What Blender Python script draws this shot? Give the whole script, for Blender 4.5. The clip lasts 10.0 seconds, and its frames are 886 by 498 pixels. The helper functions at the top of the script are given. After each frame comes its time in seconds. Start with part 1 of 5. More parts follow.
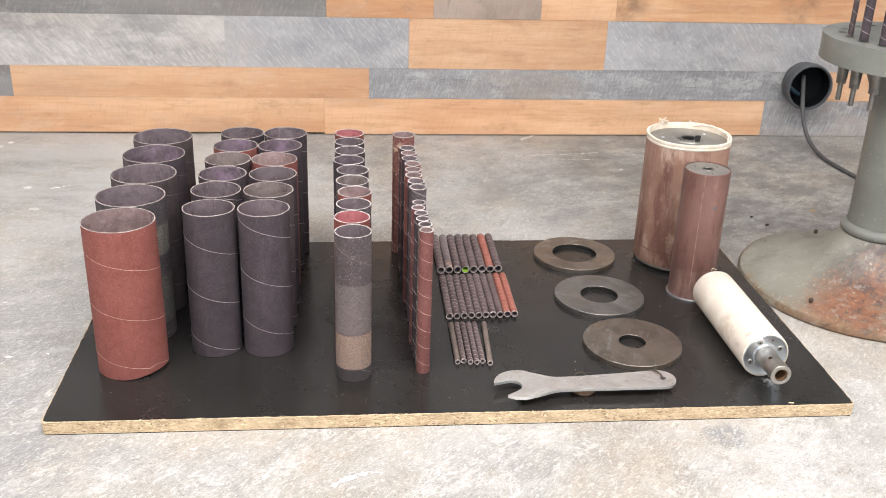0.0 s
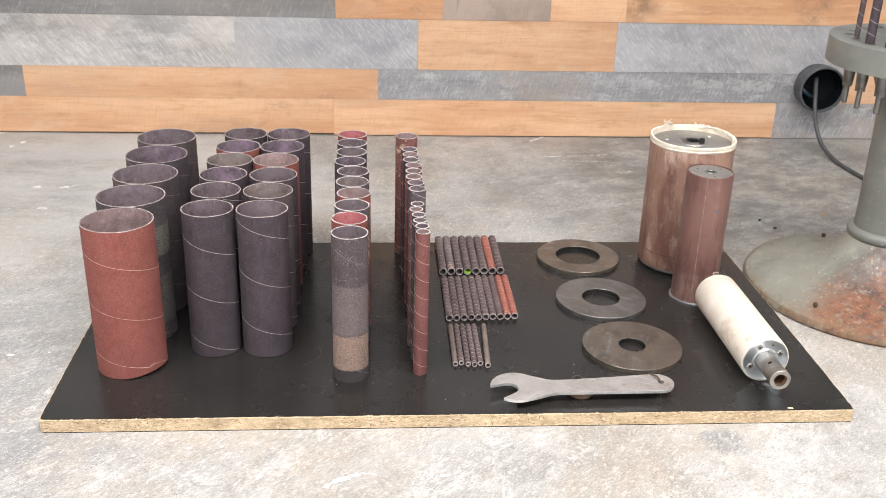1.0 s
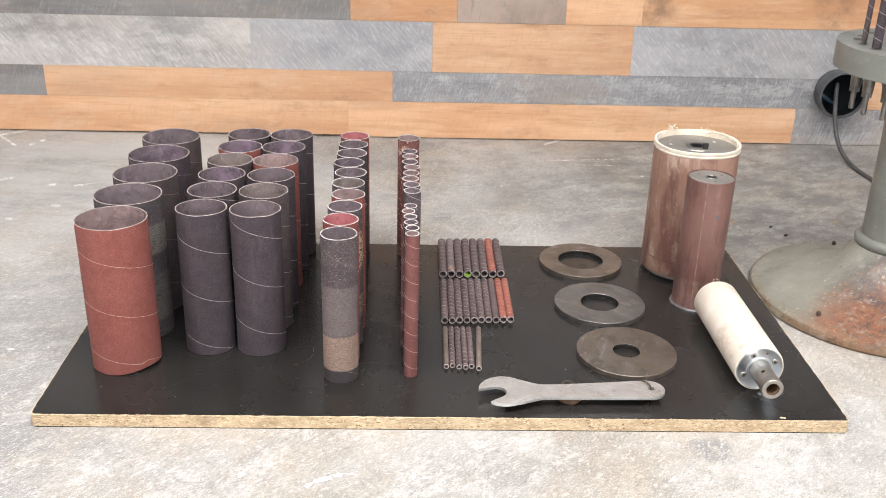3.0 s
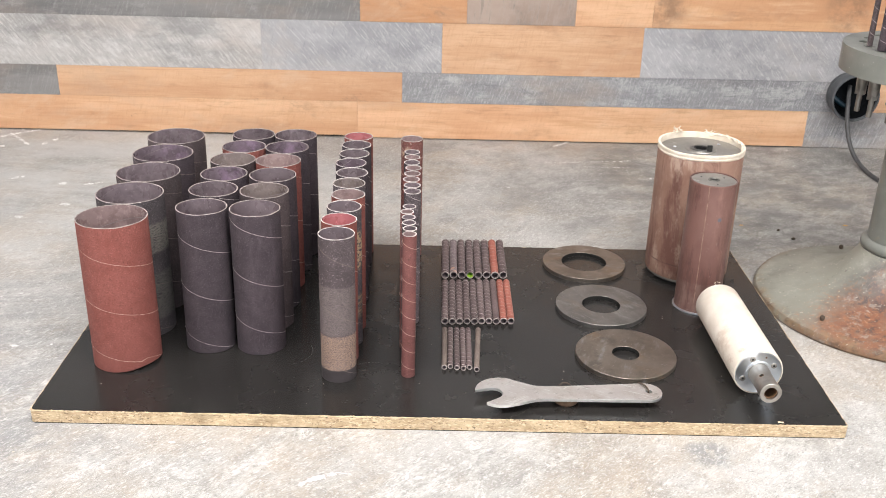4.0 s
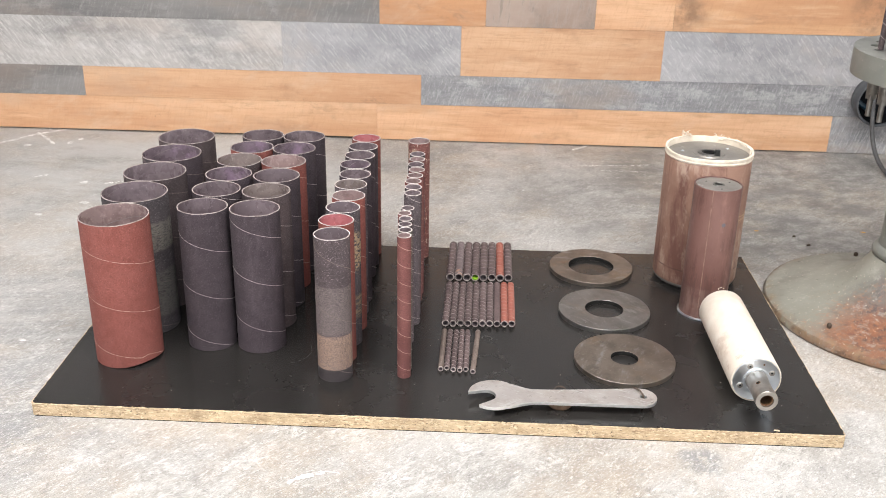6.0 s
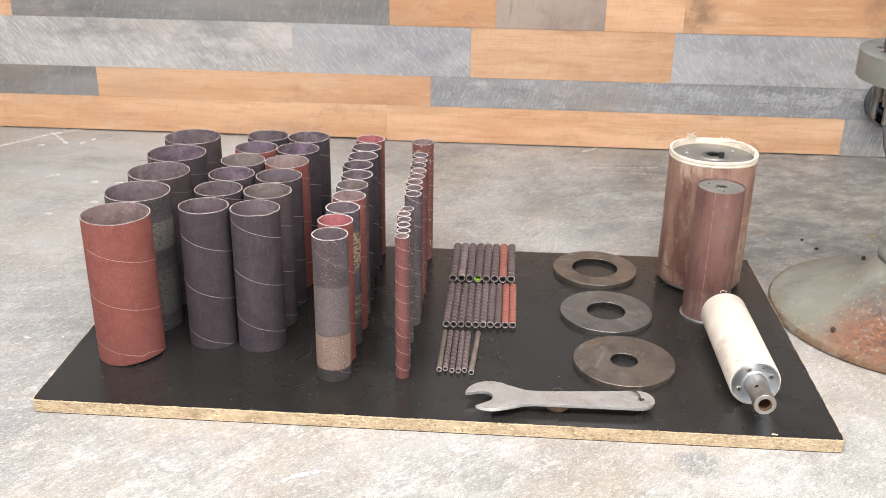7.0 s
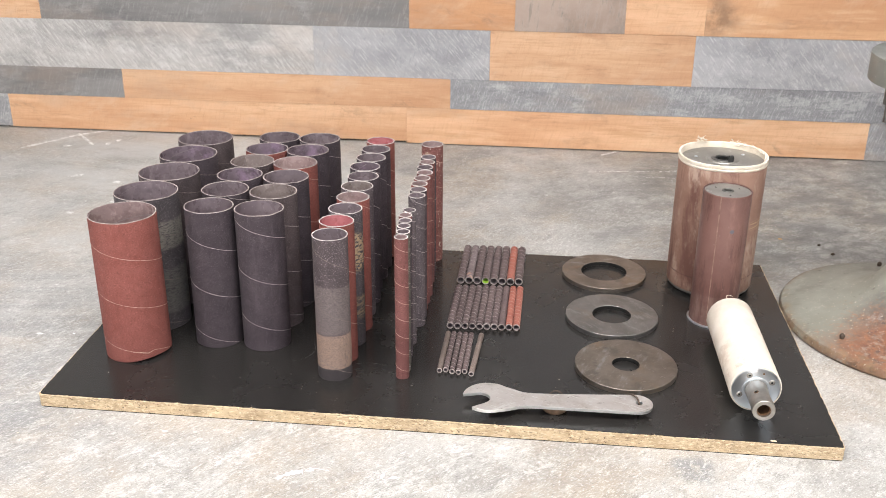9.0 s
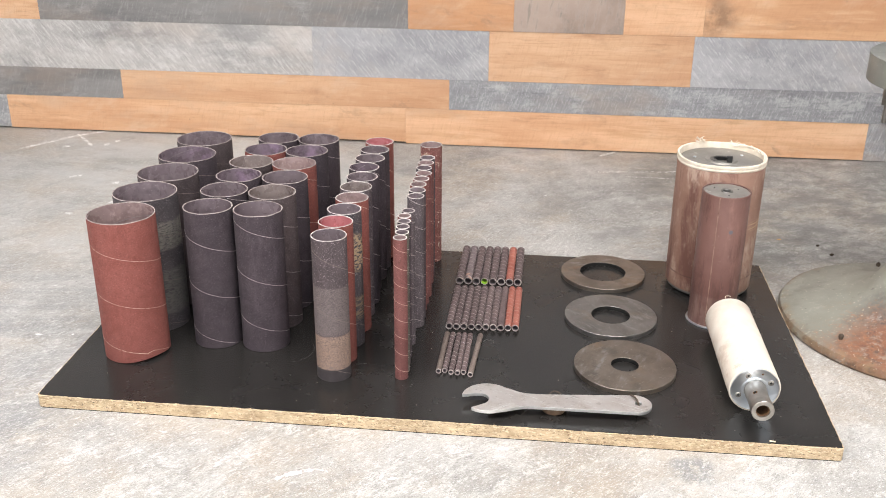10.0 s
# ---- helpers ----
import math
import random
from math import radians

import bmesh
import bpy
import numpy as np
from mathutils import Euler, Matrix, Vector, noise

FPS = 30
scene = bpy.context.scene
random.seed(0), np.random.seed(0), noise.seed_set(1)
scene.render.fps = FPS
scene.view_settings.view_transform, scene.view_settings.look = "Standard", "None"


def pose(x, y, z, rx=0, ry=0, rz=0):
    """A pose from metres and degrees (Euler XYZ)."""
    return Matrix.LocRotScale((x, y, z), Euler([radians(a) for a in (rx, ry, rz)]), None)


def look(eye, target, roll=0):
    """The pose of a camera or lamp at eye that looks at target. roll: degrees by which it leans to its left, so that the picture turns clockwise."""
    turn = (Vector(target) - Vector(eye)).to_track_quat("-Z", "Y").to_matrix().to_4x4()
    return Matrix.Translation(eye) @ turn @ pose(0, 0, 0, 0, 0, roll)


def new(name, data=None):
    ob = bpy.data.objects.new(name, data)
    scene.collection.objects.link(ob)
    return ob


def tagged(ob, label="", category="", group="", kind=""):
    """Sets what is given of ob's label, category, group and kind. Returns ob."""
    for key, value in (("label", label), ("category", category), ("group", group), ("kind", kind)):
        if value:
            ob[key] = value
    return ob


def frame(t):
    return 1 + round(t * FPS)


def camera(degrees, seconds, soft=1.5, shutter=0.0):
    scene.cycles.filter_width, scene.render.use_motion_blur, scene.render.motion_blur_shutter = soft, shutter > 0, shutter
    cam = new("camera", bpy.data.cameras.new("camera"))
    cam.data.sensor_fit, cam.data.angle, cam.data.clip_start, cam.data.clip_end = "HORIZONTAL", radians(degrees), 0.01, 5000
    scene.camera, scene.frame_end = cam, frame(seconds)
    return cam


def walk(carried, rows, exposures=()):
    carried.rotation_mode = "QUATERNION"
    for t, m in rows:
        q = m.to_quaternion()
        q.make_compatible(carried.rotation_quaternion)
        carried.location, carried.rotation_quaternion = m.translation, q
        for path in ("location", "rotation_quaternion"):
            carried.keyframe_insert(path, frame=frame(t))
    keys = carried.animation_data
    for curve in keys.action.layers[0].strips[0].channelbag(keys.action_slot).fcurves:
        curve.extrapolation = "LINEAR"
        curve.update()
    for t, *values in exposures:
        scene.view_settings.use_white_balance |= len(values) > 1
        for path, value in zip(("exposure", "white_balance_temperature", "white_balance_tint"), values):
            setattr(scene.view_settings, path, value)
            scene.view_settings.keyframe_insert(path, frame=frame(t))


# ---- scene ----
cam = camera(48.7, 10.0, soft=0.65)
cam.data.dof.use_dof, cam.data.dof.focus_distance, cam.data.dof.aperture_fstop = True, 1.30, 14.0
PATH = [
    (0, (-0.03, -0.081, 0.793), (0.167, 1.737, -0.017), 2.0),
    (0.5, (-0.012, -0.081, 0.794), (0.164, 1.739, -0.016), 1.9),
    (1, (0.006, -0.082, 0.795), (0.159, 1.74, -0.015), 1.8),
    (1.5, (0.024, -0.084, 0.795), (0.16, 1.74, -0.013), 1.8),
    (2, (0.042, -0.085, 0.795), (0.16, 1.741, -0.013), 1.8),
    (2.5, (0.06, -0.085, 0.796), (0.156, 1.742, -0.012), 1.7),
    (4, (0.113, -0.088, 0.797), (0.142, 1.743, -0.009), 1.5),
    (4.5, (0.13, -0.089, 0.798), (0.139, 1.742, -0.007), 1.4),
    (5, (0.148, -0.089, 0.797), (0.134, 1.742, -0.006), 1.3),
    (5.5, (0.166, -0.09, 0.799), (0.129, 1.741, -0.004), 1.2),
    (7, (0.219, -0.092, 0.798), (0.114, 1.739, -0.001), 0.9),
    (7.5, (0.236, -0.092, 0.798), (0.11, 1.738, 0.001), 0.8),
    (8, (0.254, -0.091, 0.797), (0.104, 1.738, 0.002), 0.7),
    (8.5, (0.272, -0.092, 0.798), (0.1, 1.735, 0.004), 0.6),
    (9, (0.281, -0.093, 0.798), (0.092, 1.733, 0.005), 0.4),
    (9.5, (0.281, -0.093, 0.797), (0.087, 1.733, 0.005), 0.4),
    (10, (0.281, -0.093, 0.798), (0.094, 1.734, 0.006), 0.4),
]
walk(cam, [(t, look(eye, target, roll)) for t, eye, target, roll in PATH])

# ---- world and lamps ----
scene.view_settings.exposure = 0.0
world = bpy.data.worlds.new("room_air")
world.use_nodes = True
world.node_tree.nodes["Background"].inputs[0].default_value = (0.9, 0.95, 1.0, 1)
world.node_tree.nodes["Background"].inputs[1].default_value = 0.05
scene.world = world


def panel_lamp(x, y, z, sx, sy, watts, colour):
    data = bpy.data.lights.new("panel_lamp", "AREA")
    data.shape, data.size, data.size_y, data.energy, data.color = "RECTANGLE", sx, sy, watts, colour
    ob = new("panel_lamp", data)
    ob.location = (x, y, z)
    return ob


LAMPS = [(1.25, 0.20, 1.2, 1.2, 41), (0.0, 0.20, 1.2, 1.2, 39), (-1.25, 0.20, 1.2, 1.2, 38)]
CEIL = 2.4
for lx, ly, lsx, lsy, lw in LAMPS:
    panel_lamp(lx, ly, CEIL - 0.05, lsx, lsy, lw, (1.0, 0.977, 0.962))
# daylight through the window behind the camera
WIN_X, WIN_Z, WIN_W, WIN_H = 0.4, 1.35, 2.4, 1.3
day = panel_lamp(WIN_X, -2.58, WIN_Z, WIN_W, WIN_H, 55, (0.86, 0.93, 1.0))
day.rotation_euler = (radians(90), 0, 0)


# ---- materials ----
def material(name, c1, c2, scale=8.0, detail=6.0, rough=(0.5, 0.7), metal=0.0, stretch=(1, 1, 1), vary=0.0,
             layers=(), bump=0.1, bump_scale=200.0, bump_stretch=(1, 1, 1), bump_dist=0.001, contrast=(0.3, 0.7), shift=10.0, spec=0.5):
    """A procedural surface: two colours in cloudy noise, then layers of stains, then fine relief.
    layer: dict(c, scale, lo, hi, amount, stretch, zone) ; zone: ("z", z0, z1, soft) or ("ball", x, y, z, r, soft) or ("radius", r0, r1); zone2 narrows it further."""
    m = bpy.data.materials.new(name)
    m.use_nodes = True
    nt = m.node_tree
    bsdf = nt.nodes["Principled BSDF"]

    def node(kind, **inputs):
        n = nt.nodes.new(kind)
        for k, v in inputs.items():
            n.inputs[k].default_value = v
        return n

    def link(a, b):
        nt.links.new(a, b)

    def maths(op, a, b=None, clamp=False):
        n = nt.nodes.new("ShaderNodeMath")
        n.operation, n.use_clamp = op, clamp
        for k, v in ((0, a), (1, b)):
            if v is None:
                continue
            if isinstance(v, (int, float)):
                n.inputs[k].default_value = v
            else:
                link(v, n.inputs[k])
        return n.outputs[0]

    def mapped(value, lo, hi):
        n = nt.nodes.new("ShaderNodeMapRange")
        n.interpolation_type = "SMOOTHSTEP"
        link(value, n.inputs["Value"])
        n.inputs["From Min"].default_value, n.inputs["From Max"].default_value = lo, hi
        return n.outputs["Result"]

    coord = nt.nodes.new("ShaderNodeTexCoord")
    info = nt.nodes.new("ShaderNodeObjectInfo")
    add = nt.nodes.new("ShaderNodeVectorMath")
    add.operation = "MULTIPLY_ADD"
    link(info.outputs["Random"], add.inputs[0])
    add.inputs[1].default_value = (shift, shift * 0.73, shift * 0.41)
    link(coord.outputs["Object"], add.inputs[2])

    def noise_of(sc, det, st, rough_=0.6, warp=0.0):
        mp = nt.nodes.new("ShaderNodeMapping")
        mp.inputs["Scale"].default_value = st[:3]
        if len(st) > 3:
            tilt = nt.nodes.new("ShaderNodeMapping")
            tilt.inputs["Rotation"].default_value = (0, radians(st[3]), radians(st[4]))
            link(add.outputs[0], tilt.inputs["Vector"])
            link(tilt.outputs[0], mp.inputs["Vector"])
        else:
            link(add.outputs[0], mp.inputs["Vector"])
        n = node("ShaderNodeTexNoise", Scale=sc, Detail=det, Roughness=rough_, Distortion=warp)
        link(mp.outputs[0], n.inputs["Vector"])
        return n.outputs["Fac"]

    def mix(fac, a, b):
        n = nt.nodes.new("ShaderNodeMix")
        n.data_type = "RGBA"
        link(fac, n.inputs[0])
        for v, sock in ((a, n.inputs[6]), (b, n.inputs[7])):
            if isinstance(v, tuple):
                sock.default_value = (*v, 1)
            else:
                link(v, sock)
        return n.outputs[2]

    base = noise_of(scale, detail, stretch)
    col = mix(mapped(base, *contrast), c1, c2)
    sep = nt.nodes.new("ShaderNodeSeparateXYZ")
    link(coord.outputs["Object"], sep.inputs[0])
    for lay in layers:
        n = noise_of(lay["scale"], lay.get("detail", 5.0), lay.get("stretch", (1, 1, 1)), lay.get("rough", 0.6), lay.get("warp", 0.0))
        mask = mapped(n, lay["lo"], lay["hi"])
        for zone in (lay.get("zone"), lay.get("zone2")):
            if not zone:
                continue
            wob = maths("MULTIPLY", maths("SUBTRACT", noise_of(lay.get("wob_scale", 25.0), 4.0, (1, 1, 1)), 0.5), lay.get("wobble", 0.0))
            if zone[0] == "z":
                v = maths("ADD", sep.outputs["Z"], wob)
                zm = maths("MULTIPLY", mapped(v, zone[1] - zone[3], zone[1] + zone[3]), maths("SUBTRACT", 1.0, mapped(v, zone[2] - zone[3], zone[2] + zone[3])))
            elif zone[0] == "ball":
                dist = nt.nodes.new("ShaderNodeVectorMath")
                dist.operation = "DISTANCE"
                link(coord.outputs["Object"], dist.inputs[0])
                dist.inputs[1].default_value = zone[1:4]
                v = maths("ADD", dist.outputs["Value"], wob)
                zm = maths("SUBTRACT", 1.0, mapped(v, zone[4] - zone[5], zone[4] + zone[5]))
            else:
                rad = maths("SQRT", maths("ADD", maths("POWER", sep.outputs["X"], 2.0), maths("POWER", sep.outputs["Y"], 2.0)))
                zm = mapped(maths("ADD", rad, wob), zone[1], zone[2])
            mask = maths("MULTIPLY", mask, zm)
        mask = maths("MULTIPLY", mask, lay.get("amount", 1.0))
        col = mix(mask, col, lay["c"])
    if vary:
        hsv = nt.nodes.new("ShaderNodeHueSaturation")
        link(maths("ADD", maths("MULTIPLY", maths("SUBTRACT", info.outputs["Random"], 0.5), 2 * vary), 1.0), hsv.inputs["Value"])
        link(col, hsv.inputs["Color"])
        col = hsv.outputs[0]
    link(col, bsdf.inputs["Base Color"])
    fine = noise_of(bump_scale, 4.0, bump_stretch)
    rr = nt.nodes.new("ShaderNodeMapRange")
    link(noise_of(scale * 2.3, 5.0, stretch), rr.inputs["Value"])
    rr.inputs["From Min"].default_value, rr.inputs["From Max"].default_value = 0.3, 0.7
    rr.inputs["To Min"].default_value, rr.inputs["To Max"].default_value = rough
    link(rr.outputs[0], bsdf.inputs["Roughness"])
    bsdf.inputs["Metallic"].default_value = metal
    bsdf.inputs["Specular IOR Level"].default_value = spec
    if bump:
        b = node("ShaderNodeBump", Strength=bump, Distance=bump_dist)
        link(fine, b.inputs["Height"])
        link(b.outputs[0], bsdf.inputs["Normal"])
    return m


def lay(c, scale, lo, hi, amount=1.0, **more):
    return dict(c=c, scale=scale, lo=lo, hi=hi, amount=amount, **more)


STROKE = (0.75, 1.25, 1, 0, -48)
FRONT = ("ball", 0.1, 0.55, 0.0, 1.05, 0.35)
M_FLOOR = material("concrete", (0.30, 0.285, 0.268), (0.44, 0.425, 0.408), 2.4, 12.0, (0.5, 0.75), shift=0, contrast=(0.34, 0.64), bump=0.7, bump_scale=260, layers=(
    lay((0.40, 0.33, 0.26), 3.6, 0.44, 0.62, 0.6, detail=12.0, rough=0.72),
    lay((0.20, 0.193, 0.188), 5.5, 0.50, 0.66, 0.6, detail=14.0, rough=0.78, warp=0.3, stretch=(0.7, 1.3, 1, 0, -40)),
    lay((0.27, 0.27, 0.275), 6.0, 0.34, 0.6, 0.5, detail=10.0, rough=0.75, zone=("ball", -0.95, 1.0, 0.0, 0.55, 0.25), wobble=0.3, wob_scale=5.0),
    lay((0.215, 0.217, 0.225), 14.0, 0.36, 0.58, 0.75, detail=14.0, rough=0.8, stretch=STROKE, zone=("ball", -0.50, 1.06, 0.0, 0.15, 0.09), wobble=0.2, wob_scale=8.0),
    lay((0.25, 0.25, 0.252), 9.0, 0.40, 0.58, 0.7, detail=13.0, rough=0.78, stretch=(0.25, 1.8, 1, 0, -6), zone=("ball", -0.66, 1.36, 0.0, 0.22, 0.12), wobble=0.2, wob_scale=6.0),
    lay((0.57, 0.555, 0.535), 8.0, 0.50, 0.58, 0.55, detail=15.0, rough=0.86, warp=0.4, stretch=STROKE, zone=FRONT),
    lay((0.56, 0.555, 0.545), 7.0, 0.52, 0.66, 0.45, detail=13.0, rough=0.78, stretch=(0.75, 1.25, 1, 0, -20)),
    lay((0.72, 0.705, 0.685), 13.0, 0.55, 0.60, 0.65, detail=15.0, rough=0.88, warp=0.5, stretch=STROKE, zone=FRONT),
    lay((0.20, 0.195, 0.19), 17.0, 0.55, 0.62, 0.6, detail=15.0, rough=0.88, warp=0.4, stretch=STROKE, zone=FRONT),
    lay((0.30, 0.245, 0.195), 7.0, 0.42, 0.58, 0.55, detail=15.0, rough=0.85, zone=("ball", 0.33, 1.0, 0.0, 0.10, 0.06), wobble=0.15, wob_scale=9.0),
    lay((0.21, 0.213, 0.22), 60.0, 0.42, 0.50, 0.8, detail=8.0, rough=0.8, zone=("ball", 0.51, 1.045, 0.0, 0.032, 0.012), wobble=0.075, wob_scale=30.0),
    lay((0.27, 0.245, 0.222), 10.0, 0.525, 0.565, 0.55, detail=15.0, rough=0.92, warp=0.3, zone=FRONT),
    lay((0.33, 0.27, 0.215), 5.0, 0.54, 0.60, 0.5, detail=15.0, rough=0.9, warp=0.3, zone=FRONT),
    lay((0.72, 0.71, 0.695), 120.0, 0.53, 0.62, 0.5, detail=8.0, rough=0.8, stretch=(0.6, 1.3, 1, 0, -48)),
    lay((0.15, 0.145, 0.14), 130.0, 0.54, 0.64, 0.5, detail=8.0, rough=0.8, stretch=(0.6, 1.3, 1, 0, -48)),
    lay((0.78, 0.77, 0.755), 330.0, 0.53, 0.64, 0.45, detail=4.0, rough=0.75, stretch=(0.6, 1.3, 1, 0, -40)),
    lay((0.10, 0.095, 0.09), 340.0, 0.55, 0.66, 0.55, detail=4.0, rough=0.75, stretch=(0.6, 1.3, 1, 0, -40)),
    lay((0.13, 0.125, 0.12), 9.0, 0.37, 0.61, 0.7, detail=12.0, rough=0.78, stretch=(0.85, 1.15, 1, 0, -8), zone=("ball", 0.95, 2.08, 0.0, 0.52, 0.24), wobble=0.3, wob_scale=5.0),
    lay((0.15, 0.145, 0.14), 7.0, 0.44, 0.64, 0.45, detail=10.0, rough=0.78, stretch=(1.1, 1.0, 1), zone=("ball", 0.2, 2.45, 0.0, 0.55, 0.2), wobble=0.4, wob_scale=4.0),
    lay((0.53, 0.53, 0.525), 5.0, 0.32, 0.58, 0.7, detail=12.0, rough=0.72, stretch=(0.5, 1.4, 1, 0, 8), zone=("ball", -0.55, 2.15, 0.0, 0.42, 0.2), wobble=0.4, wob_scale=4.0),
))
M_PLASTER = material("painted_plaster", (0.62, 0.61, 0.59), (0.68, 0.67, 0.65), 3.0, shift=0, bump=0.1, bump_scale=80)
M_CEILING = material("ceiling_paint", (0.74, 0.74, 0.73), (0.8, 0.8, 0.79), 3.0, shift=0, bump=0.1, bump_scale=80)
M_DARKWALL = material("wall_backing", (0.03, 0.03, 0.03), (0.05, 0.05, 0.05), 6.0, shift=0)
M_GREYPLANK = material("grey_barnwood", (0.205, 0.206, 0.220), (0.325, 0.322, 0.336), 5.0, 9.0, (0.55, 0.8), stretch=(0.35, 1, 2.0), vary=0.05, bump=0.5, bump_scale=120, bump_stretch=(0.25, 1, 3), layers=(
    lay((0.14, 0.145, 0.16), 11.0, 0.48, 0.68, 0.6, stretch=(0.4, 1, 1.8), detail=12.0, rough=0.75),
    lay((0.53, 0.525, 0.53), 13.0, 0.51, 0.62, 0.6, stretch=(0.7, 1, 1.3), detail=13.0, rough=0.82),
    lay((0.60, 0.59, 0.58), 260.0, 0.54, 0.64, 0.35, stretch=(0.12, 1, 1.5, -35, 0), detail=5.0, rough=0.75),
    lay((0.58, 0.58, 0.59), 190.0, 0.50, 0.62, 0.6, stretch=(0.16, 1, 1.5, 74, 0), detail=7.0, rough=0.78),
    lay((0.12, 0.125, 0.135), 190.0, 0.50, 0.66, 0.5, stretch=(0.16, 1, 1.5, 78, 0), detail=7.0, rough=0.78),
    lay((0.13, 0.135, 0.145), 150.0, 0.52, 0.66, 0.45, stretch=(0.10, 1, 1.6, 3, 0), detail=7.0, rough=0.78),
    lay((0.36, 0.30, 0.262), 5.0, 0.48, 0.66, 0.6, stretch=(0.6, 1, 1.4), detail=9.0),
))
M_PALEPLANK = material("pale_grey_barnwood", (0.35, 0.335, 0.328), (0.54, 0.517, 0.50), 5.0, 9.0, (0.55, 0.8), stretch=(0.4, 1, 1.6), vary=0.06, bump=0.5, bump_scale=90, bump_stretch=(0.25, 1, 3), layers=(
    lay((0.78, 0.755, 0.74), 105.0, 0.48, 0.63, 0.5, stretch=(0.24, 1, 1.5, -52, 0), detail=8.0, rough=0.8),
    lay((0.66, 0.65, 0.645), 190.0, 0.52, 0.66, 0.35, stretch=(0.14, 1, 1.5, 40, 0), detail=7.0, rough=0.78),
    lay((0.20, 0.195, 0.195), 120.0, 0.52, 0.66, 0.5, stretch=(0.22, 1, 1.5, -52, 0), detail=7.0, rough=0.78),
    lay((0.70, 0.69, 0.68), 16.0, 0.50, 0.66, 0.55, stretch=(0.7, 1, 1.3, -40, 0), detail=12.0, rough=0.78),
    lay((0.47, 0.41, 0.37), 5.0, 0.50, 0.68, 0.45, stretch=(0.6, 1, 1.4), detail=8.0),
    lay((0.19, 0.188, 0.192), 6.0, 0.50, 0.68, 0.6, stretch=(0.6, 1, 1.5), detail=10.0, rough=0.7),
))
M_SMOKE = material("smoky_grey_barnwood", (0.185, 0.178, 0.178), (0.28, 0.268, 0.265), 5.0, 9.0, (0.55, 0.8), stretch=(0.4, 1, 1.8), vary=0.05, bump=0.5, bump_scale=110, bump_stretch=(0.25, 1, 3), layers=(
    lay((0.12, 0.118, 0.122), 8.0, 0.48, 0.66, 0.6, stretch=(0.4, 1, 1.8), detail=12.0, rough=0.75),
    lay((0.40, 0.385, 0.375), 14.0, 0.52, 0.66, 0.5, stretch=(0.6, 1, 1.4), detail=12.0, rough=0.78),
    lay((0.40, 0.385, 0.38), 170.0, 0.50, 0.66, 0.4, stretch=(0.16, 1, 1.5, 70, 0), detail=7.0, rough=0.78),
    lay((0.30, 0.24, 0.205), 5.0, 0.50, 0.68, 0.5, stretch=(0.6, 1, 1.4), detail=9.0),
))
M_MOTTLED = material("mottled_grey_barnwood", (0.325, 0.322, 0.338), (0.44, 0.435, 0.45), 6.0, 9.0, (0.55, 0.8), stretch=(0.5, 1, 1.4), bump=0.5, bump_scale=90, bump_stretch=(0.25, 1, 3), layers=(
    lay((0.22, 0.222, 0.238), 5.0, 0.46, 0.64, 0.55, detail=12.0, rough=0.75, stretch=(0.8, 1, 1.2)),
    lay((0.62, 0.61, 0.61), 20.0, 0.54, 0.66, 0.45, detail=13.0, rough=0.82, stretch=(0.8, 1, 1.2, -40, 0)),
    lay((0.70, 0.69, 0.685), 160.0, 0.51, 0.63, 0.45, stretch=(0.16, 1, 1.5, -50, 0), detail=7.0, rough=0.78),
    lay((0.17, 0.172, 0.18), 160.0, 0.53, 0.66, 0.45, stretch=(0.16, 1, 1.5, 75, 0), detail=7.0, rough=0.78),
    lay((0.46, 0.41, 0.37), 6.0, 0.54, 0.68, 0.4, detail=8.0),
))
M_BROWNPLANK = material("grey_brown_barnwood", (0.31, 0.230, 0.190), (0.42, 0.325, 0.275), 6.0, 8.0, (0.55, 0.8), stretch=(1.0, 1, 1.2), vary=0.05, bump=0.4, bump_scale=90, bump_stretch=(0.25, 1, 3), layers=(
    lay((0.50, 0.42, 0.37), 60.0, 0.48, 0.66, 0.6, stretch=(0.3, 1, 1.8, 82, 0), detail=6.0, rough=0.7),
    lay((0.17, 0.14, 0.12), 60.0, 0.53, 0.68, 0.6, stretch=(0.3, 1, 1.8, 82, 0), detail=6.0, rough=0.7),
    lay((0.20, 0.175, 0.16), 9.0, 0.50, 0.66, 0.5, detail=10.0, rough=0.75),
))


